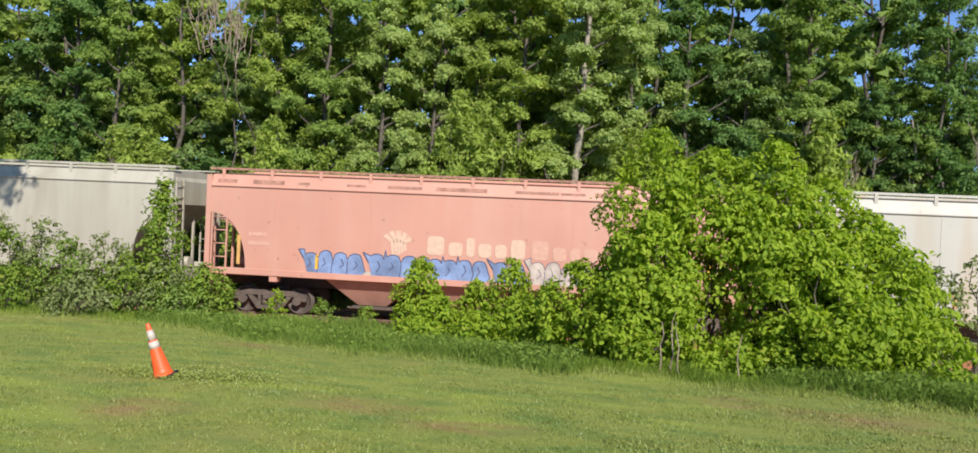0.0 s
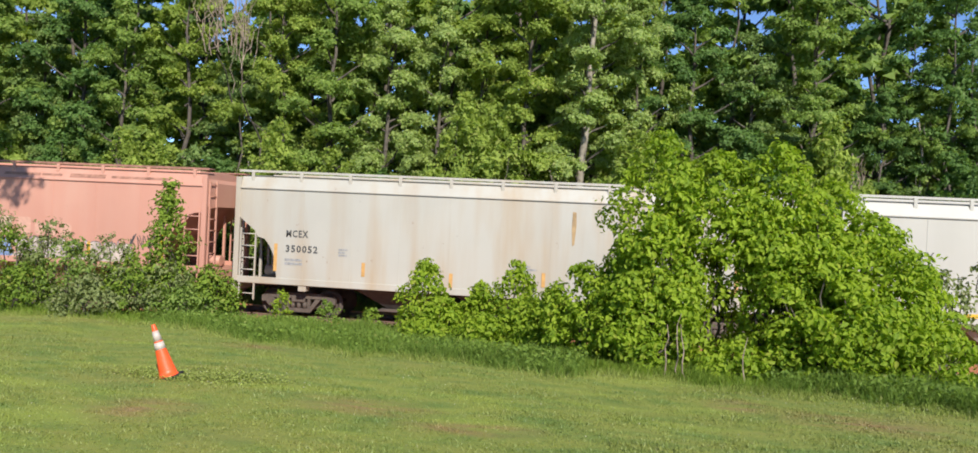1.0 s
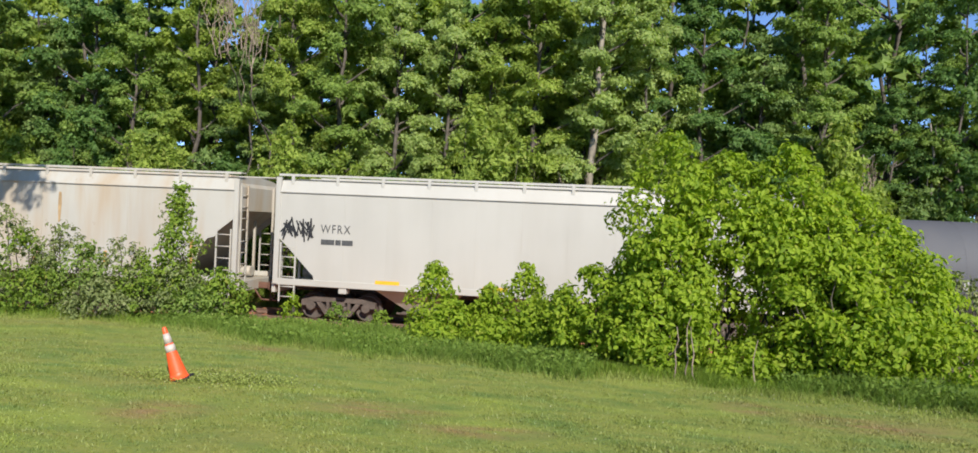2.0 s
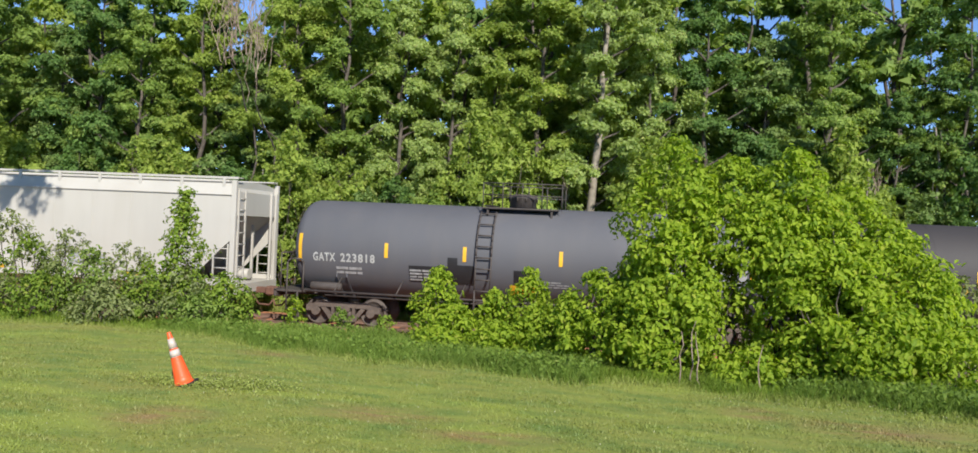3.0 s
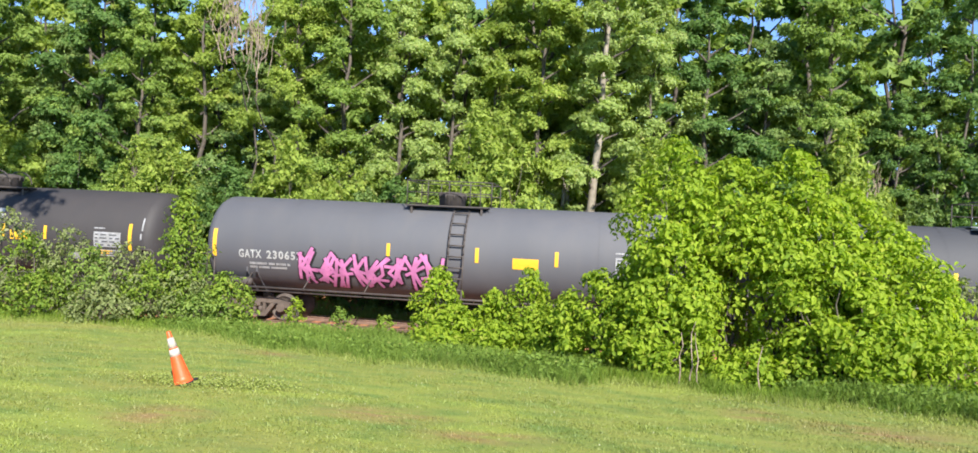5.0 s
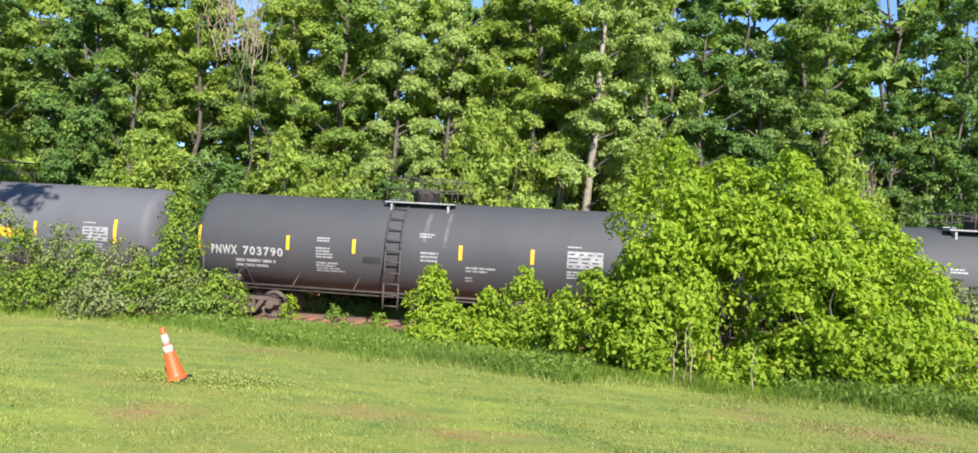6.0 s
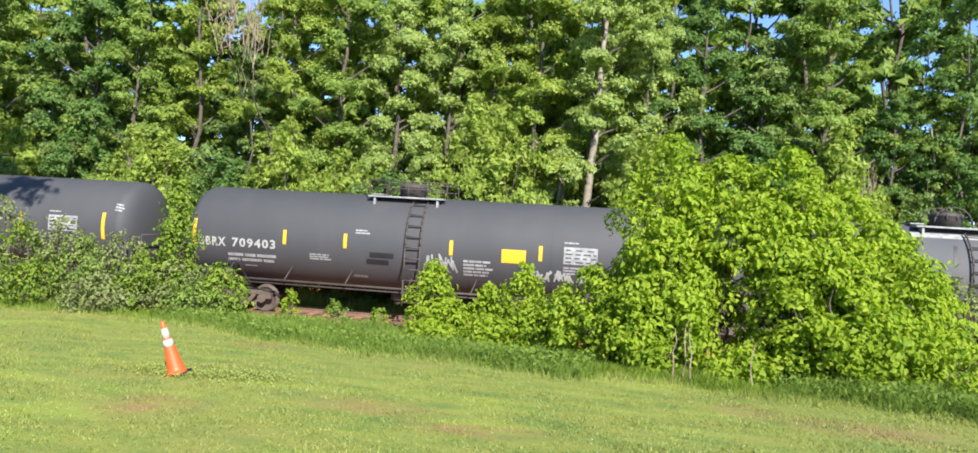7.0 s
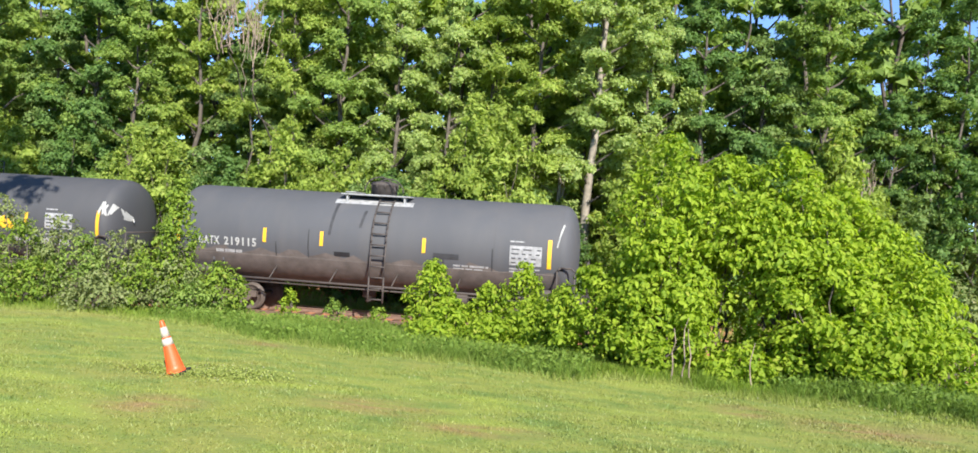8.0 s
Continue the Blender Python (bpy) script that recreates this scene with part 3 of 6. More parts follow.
def hopper_car(s0, s1, mat, dark, cut, label, roof_mat=None, sill=1.15, chute_mat=None, posts="plain", board_mat=None):
    h = (s1 - s0) / 2
    roof_mat, chute_mat = roof_mat or mat, chute_mat or M_STEEL
    car = thing("covered_hopper_car", label, "hopper car", "freight cars of the train")
    # plate body: sloped ends, side sheets with the corners cut away
    c = end_cut(cut)
    bm = bmesh.new()
    e = h - 0.12
    right = [(e - d, z) for d, z in c]
    outline = [(-e, 3.93), (e, 3.93), (e, 3.3), (e - 2.5, sill + 0.02)]
    outline += [(-x, z) for x, z in outline[:1:-1]]
    prism(bm, outline, -1.5, 1.5)
    part("body", bm, mat, car)
    outline = [(-e, 3.93), (e, 3.93)] + right + [(right[-1][0] - 0.05, sill + 0.02)]
    outline += [(-x, z) for x, z in outline[:1:-1]]
    for y in (-1.55, 1.505):
        bm = bmesh.new()
        prism(bm, outline, y, y + 0.045)
        part("side_sheet", bm, mat, car)
    for k in range(9):
        bm = bmesh.new()
        sxk = -e + 2.1 + k * (2 * e - 4.2) / 8
        box(bm, sxk - 0.012, sxk + 0.012, -1.557, -1.54, sill + 0.16, 3.925)
        part("panel_seam", bm, mat, car)
    for sx in (-1, 1):
        bm = bmesh.new()
        box(bm, *sorted((sx * (h - 2.1), sx * (h - 2.35))), -1.54, -1.2, sill - 0.22, sill - 0.035, 0.015)
        part("jacking_pad", bm, mat, car)
    # the upper panel leaning in, below the roof, and the top chord between
    bm = bmesh.new()
    prof = [(-1.565, 3.965), (-1.42, 4.30), (-1.0, 4.36), (0, 4.42), (1.0, 4.36), (1.42, 4.30), (1.565, 3.965)]
    a = [bm.verts.new((-e, y, z)) for y, z in prof]
    b = [bm.verts.new((e, y, z)) for y, z in prof]
    for k in range(len(a)):
        bm.faces.new((a[k - 1], a[k], b[k], b[k - 1]))
    bm.faces.new(a[::-1]); bm.faces.new(b)
    part("roof", bm, roof_mat, car)
    for sy in (-1, 1):
        bm = bmesh.new()
        y0, y1 = sorted((sy * 1.55, sy * 1.60))
        box(bm, -e, e, y0, y1, 3.925, 3.968, 0.008)
        part("top_chord", bm, dark, car)
        bm = bmesh.new()
        y0, y1 = sorted((sy * 1.45, sy * 1.575))
        box(bm, -e, e, y0, y1, sill - 0.04, sill + 0.16, 0.012)
        part("side_sill", bm, mat, car)
        # running board on its brackets
        bm = bmesh.new()
        y0, y1 = sorted((sy * 1.10, sy * 1.42))
        box(bm, -h, h, y0, y1, 4.47, 4.505)
        box(bm, -h, h, sy * 1.42 - 0.012, sy * 1.42 + 0.012, 4.445, 4.515)
        part("running_board", bm, board_mat or roof_mat, car)
        n = 11
        bm = bmesh.new()
        box(bm, -0.05, 0.05, -0.02, 0.02, -0.24, 0.16, 0.006)
        box(bm, -0.05, 0.05, 0.0, 0.30, 0.13, 0.158)
        me = mesh_of("bracket", bm, roof_mat)
        for k in range(n):
            x = -e + 0.35 + k * (2 * e - 0.7) / (n - 1)
            part("bracket", me, roof_mat, car, at=pose(x, sy * 1.452, 4.31, 0, 0, 0 if sy < 0 else 180))
    # hatches along the roof
    bm = bmesh.new()
    box(bm, -e + 0.8, e - 0.8, -0.32, 0.32, 4.39, 4.47, 0.02)
    part("hatch_cover", bm, roof_mat, car)
    # corner posts, ladders, end platforms, slope-sheet struts
    for sx in (-1, 1):
        for sy in (-1, 1):
            bm = bmesh.new()
            x0, x1 = sorted((sx * (e - 0.02), sx * (e + 0.14)))
            y0, y1 = sorted((sy * 1.46, sy * 1.585))
            box(bm, x0, x1, y0, y1, sill - 0.02, 4.28 if posts == "plain" else 4.4, 0.01)
            part("corner_post", bm, mat, car)
            ladder(car, mat, *sorted((sx * (e - 0.08), sx * (e - 0.56))), sy * 1.54, sill - 0.55, end_cut(cut)[1][1] + 0.1, 6, rail=0.022)
        bm = bmesh.new()
        for y in (-1.36, -0.92):
            box(bm, sx * (h + 0.02) - 0.022, sx * (h + 0.02) + 0.022, y - 0.03, y + 0.03, sill, 4.1)
        for k in range(8):
            z = sill + 0.2 + k * 0.36
            rod(bm, (sx * (h + 0.02), -1.36, z), (sx * (h + 0.02), -0.92, z), 0.017, seg=6)
        part("end_ladder", bm, mat, car)
        for y, xx, top in ((-0.55, e - 0.3, 3.0), (0.55, e - 0.3, 3.0), (1.0, h + 0.01, 4.1), (1.36, h + 0.01, 4.1)):
            bm = bmesh.new()
            box(bm, sx * xx - 0.035, sx * xx + 0.035, y - 0.038, y + 0.038, sill + 0.02, top)
            part("end_strut", bm, mat, car)
        bm = bmesh.new()
        x0, x1 = sorted((sx * (h - 1.4), sx * (h + 0.06)))
        box(bm, x0, x1, -1.5, 1.5, sill - 0.06, sill + 0.02, 0.01)
        part("end_platform", bm, dark, car)
        bm = bmesh.new()
        x0, x1 = sorted((sx * (h - 0.02), sx * (h + 0.1)))
        box(bm, x0, x1, -1.45, 1.45, sill - 0.3, sill + 0.03, 0.015)
        part("end_sill", bm, mat, car)
        # sloping end sheet hatch cover over the end, rounded top corner piece
        bm = bmesh.new()
        x0, x1 = sorted((sx * (e - 0.02), sx * (h - 0.02)))
        prism(bm, [(x0, 3.3), (x1, 3.3), (x1, 4.05), (x0, 4.2)] if sx > 0 else [(x0, 3.3), (x1, 3.3), (x1, 4.2), (x0, 4.05)], -1.3, 1.3)
        part("end_sheet", bm, mat, car)
        bm = bmesh.new()
        rod(bm, (sx * (h - 0.9), 0.2, sill + 0.25), (sx * (h - 0.3), 0.2, sill + 0.25), 0.17, seg=12)
        part("air_reservoir", bm, dark, car)
        add_coupler(car, sx * (h + 0.08), M_RUST)
    bm = bmesh.new()
    box(bm, -h, h, -0.2, 0.2, 0.82, sill + 0.01)
    part("centre_sill", bm, M_STEEL, car)
    # three discharge hoppers between the trucks
    for cx in (-3.1, 0.0, 3.1):
        bm = bmesh.new()
        for sy in (-1, 1):
            y0, y1 = sy * 0.22, sy * 1.36
            top = [(cx - 1.45, y0, sill), (cx + 1.45, y0, sill), (cx + 1.45, y1, sill), (cx - 1.45, y1, sill)]
            low = [(cx - 0.45, y0, 0.42), (cx + 0.45, y0, 0.42), (cx + 0.45, sy * 0.8, 0.42), (cx - 0.45, sy * 0.8, 0.42)]
            a, b = [bm.verts.new(p) for p in top], [bm.verts.new(p) for p in low]
            bm.faces.new(a); bm.faces.new(b[::-1])
            for k in range(4):
                bm.faces.new((a[k - 1], b[k - 1], b[k], a[k]))
        part("discharge_hopper", bm, chute_mat, car)
        bm = bmesh.new()
        box(bm, cx - 0.62, cx + 0.62, -0.95, 0.95, 0.30, 0.40, 0.015)
        box(bm, cx - 0.75, cx + 0.75, -0.99, -0.93, 0.33, 0.38)
        part("outlet_gate", bm, M_TRUCK, car)
    add_trucks(car, (-h + 1.95, h - 1.95))
    return car, (s0 + s1) / 2


def tank_car(s0, s1, mat, label, ladder_at, deck, rail_mat=None, deck_mat=None, R=1.5, C=2.42, guard=0.72):
    h, c = (s1 - s0) / 2, (s0 + s1) / 2
    rail_mat, deck_mat = rail_mat or M_STEEL, deck_mat or M_STEEL
    car = thing("tank_car", label, "tank car", "freight cars of the train")
    HALF[car.name] = h
    bm = bmesh.new()
    hd = 0.58
    prof = [(-h + hd - hd * math.sin(a) ** 0.78, max(0.02, R * math.cos(a) ** 0.78)) for a in [radians(d) for d in (89.8, 87, 82, 75, 67, 58, 49, 40, 31, 22, 14, 7, 3)]]
    prof = prof + [(-h + hd, R), (-h + hd + 0.02, R + 0.004), (-h / 3, R + 0.004), (h / 3, R + 0.004), (h - hd - 0.02, R + 0.004), (h - hd, R)] + [(-s, r) for s, r in prof[::-1]]
    turned(bm, prof, 72)
    for v in bm.verts:
        v.co.z += C
    part("tank_shell", bm, mat, car)
    for x in (-h * 0.62, -h * 0.28, h * 0.28, h * 0.62):
        bm = bmesh.new()
        ring = []
        for dx in (-0.02, 0.02):
            ring.append([bm.verts.new((x + dx, (R + 0.009) * math.cos(k * math.tau / 72), C + (R + 0.009) * math.sin(k * math.tau / 72))) for k in range(72)])
        for k in range(72):
            bm.faces.new((ring[0][k], ring[0][(k + 1) % 72], ring[1][(k + 1) % 72], ring[1][k]))
        part("weld_seam", bm, mat, car)
    top = C + R
    d0, d1 = deck[0] - c, deck[1] - c
    dm = (d0 + d1) / 2
    bm = bmesh.new()
    box(bm, d0, d1, -0.95, -0.50, top - 0.07, top - 0.02, 0.008)
    box(bm, d0, d1, 0.50, 0.95, top - 0.07, top - 0.02, 0.008)
    box(bm, d0, d0 + 0.35, -0.5, 0.5, top + 0.02, top + 0.05)
    for x in (d0 + 0.2, d1 - 0.2):
        for y in (-0.75, 0.75):
            box(bm, x - 0.03, x + 0.03, y - 0.15, y + 0.15, top - 0.35, top - 0.06)
    part("top_platform", bm, deck_mat, car)
    bm = bmesh.new()
    turned(bm, [(0.0, 0.42), (0.34, 0.42), (0.36, 0.45), (0.40, 0.45), (0.46, 0.40), (0.5, 0.2), (0.505, 0.03)], 24, "z")
    for v in bm.verts:
        v.co += Vector((dm, 0, top - 0.06))
    housing = part("valve_housing", bm, M_STEEL, car, "round bolted steel valve housing")
    bm = bmesh.new()
    rod(bm, (0, 0, 0), (0, 0, 0.17), 0.025, seg=6)
    bolt = mesh_of("bolt", bm, M_STEEL)
    for k in range(10):
        a = k * math.tau / 10
        part("bolt", bolt, M_STEEL, housing, at=pose(dm + 0.44 * math.cos(a), 0.44 * math.sin(a), top + 0.2))
    if guard:
        bm = bmesh.new()
        x0, x1 = d0 + 0.05, d1 + 0.1
        for y in (-0.92, 0.92):
            for k in range(5):
                x = x0 + (x1 - x0) * k / 4
                rod(bm, (x, y, top - 0.05), (x, y, top + guard), 0.018, seg=6)
            for f in (0.5, 1.0):
                pipe(bm, [(x0, y, top + guard * f), (x1, y, top + guard * f)], 0.017)
        for x in (x0, x1):
            pipe(bm, [(x, -0.92, top + guard), (x, 0.92, top + guard)], 0.017)
        part("safety_rail", bm, M_STEEL, car)
    else:
        bm = bmesh.new()
        arch = [(dm + 0.5 * math.cos(g), -0.5, top + 0.1 + 0.45 * math.sin(g)) for g in [radians(d) for d in range(0, 181, 20)]]
        pipe(bm, arch, 0.022)
        pipe(bm, [(x, 0.5, z) for x, y, z in arch], 0.022)
        part("guard_hoop", bm, M_STEEL, car)
    # ladder following the shell
    lx = ladder_at - c
    bm = bmesh.new()
    path = [(-(R + 0.1) * math.cos(a), C + (R + 0.1) * math.sin(a)) for a in [radians(d) for d in range(0, 62, 8)]]
    path = [(-(R + 0.12), 0.62), (-(R + 0.12), 1.4)] + path
    for dx in (-0.23, 0.23):
        for (ya, za), (yb, zb) in zip(path, path[1:]):
            rod(bm, (lx + dx, ya, za), (lx + dx, yb, zb), 0.03, seg=6)
    climb = part("side_ladder", bm, M_STEEL, car)
    bm = bmesh.new()
    rod(bm, (-0.23, 0, 0), (0.23, 0, 0), 0.022, seg=6)
    rung = mesh_of("rung", bm, M_STEEL)
    for z in np.arange(0.72, C + R * 0.88, 0.33):
        y = -(R + 0.12) if z < C else -(math.sqrt(max(0.01, (R + 0.1) ** 2 - (z - C) ** 2)))
        part("rung", rung, M_STEEL, climb, at=pose(lx, y, z))
    # long side rails on struts, stub sills, bolster saddles, end decks
    for sy in (-1, 1):
        bm = bmesh.new()
        rod(bm, (-h + 0.7, sy * 1.56, 1.1), (h - 0.7, sy * 1.56, 1.1), 0.035, seg=8)
        part("side_handrail", bm, rail_mat, car)
        bm = bmesh.new()
        rod(bm, (-h + 1.2, sy * 1.24, 0.96), (h - 1.2, sy * 1.24, 0.96), 0.025, seg=6)
        part("brake_pipe", bm, M_STEEL, car)
        bm = bmesh.new()
        rod(bm, (0, sy * 1.56, 1.08), (0.12, sy * 1.19, 1.52), 0.022, seg=6)
        strut = mesh_of("rail_strut", bm, rail_mat)
        x = -h + 1.6
        while x < h - 1:
            part("rail_strut", strut, rail_mat, car, at=pose(x, 0, 0))
            x += 1.95
    for sx in (-1, 1):
        bm = bmesh.new()
        x0, x1 = sorted((sx * (h - 3.1), sx * (h + 0.28)))
        box(bm, x0, x1, -0.24, 0.24, 0.84, 1.12, 0.02)
        part("stub_sill", bm, M_STEEL, car)
        bm = bmesh.new()
        xb = sx * (h - 1.75)
        n = 14
        under = [(-1.32 + 2.64 * k / n, C - math.sqrt(max(0.0, (R - 0.01) ** 2 - (-1.32 + 2.64 * k / n) ** 2)) ) for k in range(n + 1)]
        for off in (-0.16, 0.16):
            a = [bm.verts.new((xb + off - 0.02, y, z)) for y, z in under + [(1.32, 1.55), (0.5, 0.85), (-0.5, 0.85), (-1.32, 1.55)]]
            b = [bm.verts.new((v.co.x + 0.04, v.co.y, v.co.z)) for v in a]
            bm.faces.new(a); bm.faces.new(b[::-1])
            for k in range(len(a)):
                bm.faces.new((a[k - 1], b[k - 1], b[k], a[k]))
        part("bolster_saddle", bm, mat, car)
        bm = bmesh.new()
        x0, x1 = sorted((sx * (h - 0.62), sx * (h + 0.36)))
        box(bm, x0, x1, -1.48, 1.48, 1.02, 1.08, 0.01)
        box(bm, *sorted((sx * (h + 0.28), sx * (h + 0.37))), -1.48, 1.48, 0.86, 1.10, 0.01)
        part("end_deck", bm, rail_mat, car)
        bm = bmesh.new()
        xe, xi = sx * (h - 0.06), sx * (h - 0.58)
        pipe(bm, [(xi, -1.5, 1.05), (xi, -1.5, 1.95), (xi + sx * 0.1, -1.5, 2.05), (xe - sx * 0.1, -1.5, 2.05), (xe, -1.5, 1.95), (xe, -1.5, 0.5), (xe - sx * 0.35, -1.5, 0.5), (xe - sx * 0.35, -1.5, 1.05)], 0.03)
        part("corner_handrail", bm, M_STEEL, car)
        bm = bmesh.new()
        xe = sx * (h + 0.28)
        pipe(bm, [(xe, -1.2, 1.05), (xe, -1.2, 2.2), (xe, 1.2, 2.2), (xe, 1.2, 1.05)], 0.022)
        pipe(bm, [(xe, -1.2, 1.65), (xe, 1.2, 1.65)], 0.018)
        part("end_handrail", bm, M_STEEL, car)
        bm = bmesh.new()
        x0, x1 = sorted((sx * (h - 1.75), sx * (h - 0.72)))
        turned(bm, [(x0, 0.03), (x0 + 0.02, 0.1), (x0 + 0.07, 0.13), (x1 - 0.07, 0.13), (x1 - 0.02, 0.1), (x1, 0.03)], 14)
        bmesh.ops.translate(bm, verts=bm.verts, vec=(0, -1.24, 1.235))
        for x in (x0 + 0.2, x1 - 0.2):
            box(bm, x - 0.03, x + 0.03, -1.3, -1.18, 1.0, 1.13)
        part("air_reservoir", bm, M_STEEL, car)
        add_coupler(car, sx * (h + 0.34), M_RUST)
    bm = bmesh.new()
    rod(bm, (dm - 0.3, 0, C - R - 0.32), (dm - 0.3, 0, C - R + 0.05), 0.22, seg=12)
    rod(bm, (dm - 0.3, 0, C - R - 0.45), (dm - 0.3, 0, C - R - 0.3), 0.12, seg=10)
    part("bottom_outlet", bm, M_STEEL, car)
    bm = bmesh.new()
    rod(bm, (h * 0.35, -0.6, 0.82), (h * 0.35 + 0.9, -0.6, 0.82), 0.17, seg=12)
    box(bm, h * 0.35 + 0.1, h * 0.35 + 0.16, -0.65, -0.55, 0.82, 1.25)
    box(bm, h * 0.35 + 0.74, h * 0.35 + 0.8, -0.65, -0.55, 0.82, 1.25)
    part("brake_cylinder", bm, M_STEEL, car)
    add_trucks(car, (-h + 1.75, h - 1.75))
    return car, c


def mark(car, name, bm, mat, s, z, centre, R=1.5, C=2.42, lift=0.012, label=""):
    """A painted or stuck-on mark on a tank's side, by its place along the train."""
    bm = on_cylinder(bm, s - centre, z, R + 0.004, C, lift)
    straight = HALF[car.name] - 0.58
    for v in bm.verts:
        over = min(0.98, (abs(v.co.x) - straight) / 0.58)
        if over > 0:
            k = (1 - over ** 2.56) ** (1 / 2.56) * (1 + 0.012)
            v.co.y, v.co.z = v.co.y * k, C + (v.co.z - C) * k
    return part(name, bm, mat, car, label)


def car_number(car, text, height, width, mat, s, z, centre):
    """The owner's mark and the number, as two stencilled pieces."""
    a, b = text.split()
    unit = width / (len(a) + len(b) + 0.7)
    mark(car, "reporting_mark", letters(a, height, unit * (len(a) - 0.15), 0.03), mat, s - width / 2 + unit * len(a) / 2, z, centre)
    mark(car, "reporting_number", letters(b, height, unit * (len(b) - 0.15), 0.03), mat, s + width / 2 - unit * len(b) / 2, z, centre)


def strips(car, centre, long_ones, short_ones):
    for s in long_ones:
        mark(car, "reflector_strip", rect(0.12, 0.86), M_YELLOW, s, 2.42, centre)
    for s in short_ones:
        mark(car, "reflector_strip", rect(0.11, 0.44), M_YELLOW, s, 2.44, centre)


def data_panel(car, centre, s, z, w, h, seed, mat=None):
    p = mark(car, "data_panel", rect(w, h), mat or M_LETTER_D, s, z, centre)
    bm = bmesh.new()
    rnd = random.Random(seed)
    for k in range(4):
        zz = -h / 2 + (k + 0.6) * h / 4.4
        x = -w / 2 + 0.05
        while x < w / 2 - 0.1:
            l = rnd.uniform(0.08, 0.26)
            q = min(x + l, w / 2 - 0.03)
            bm.faces.new([bm.verts.new(v) for v in ((x, 0, zz - 0.02), (q, 0, zz - 0.02), (q, 0, zz + 0.02), (x, 0, zz + 0.02))])
            x = q + rnd.uniform(0.06, 0.16)
    tagged(part("panel_text", on_cylinder(bm, s - centre, z, 1.504, 2.42, 0.018), M_TANK, p), kind="stuff")
    mark(car, "small_lettering", bars(w, 0.26, 3, seed + 1), M_LETTER_D, s, z - h / 2 - 0.2, centre)
    mark(car, "small_lettering", bars(w * 0.5, 0.07, 1, seed + 2), M_LETTER_D, s - w * 0.25, z + h / 2 + 0.12, centre)


def scribble(rnd, w, h, n, loops=3):
    """Tangled tag strokes within a box."""
    out = []
    for k in range(n):
        x = -w / 2 + (k + 0.5) * w / n
        pts = []
        for j in range(6):
            pts.append((x + rnd.uniform(-0.65, 0.65) * w / n, (0.5 if j % 2 else -0.5) * h * rnd.uniform(0.25, 1.0)))
        out.append(pts)
    return out


def spray_word(rnd, w, h, n):
    """A run of merged spray-painted letters: flat foot, arched tops, spikes at the ends; with its inner lines."""
    top, inner, lw = [], [], w / n
    for k in range(n):
        x, z = w / 2 - (k + 1) * lw, h / 2 * rnd.uniform(0.7, 1.0)
        top += [(x + lw * f, z * g) for f, g in ((0.95, 0.55), (0.86, 0.85), (0.62, 1.0), (0.36, 0.97), (0.14, 0.8))]
        if rnd.random() < 0.35:
            top.append((x + lw * 0.04, z * 1.35))
        elif k < n - 1:
            top.append((x, z * rnd.uniform(0.1, 0.45)))
            inner.append([(x, z * 0.2), (x + lw * rnd.uniform(-0.12, 0.12), -h * 0.15), (x + lw * rnd.uniform(-0.1, 0.1), -h * 0.42)])
        m = x + lw * rnd.uniform(0.35, 0.65)
        inner.append([(m, z * rnd.uniform(0.2, 0.5)), (m + lw * 0.16, -h * 0.05), (m - lw * 0.1, -h * rnd.uniform(0.15, 0.3))])
    foot = [(-w / 2 + 0.12 + 0.02 * rnd.random(), -h / 2), (w / 2 - rnd.random() * 0.1, -h / 2)]
    return foot + [(w / 2 + 0.1, -h * 0.3)] + top + [(-w / 2 - 0.16, h * 0.5), (-w / 2 + 0.02, h * 0.1)], inner


CARS = []


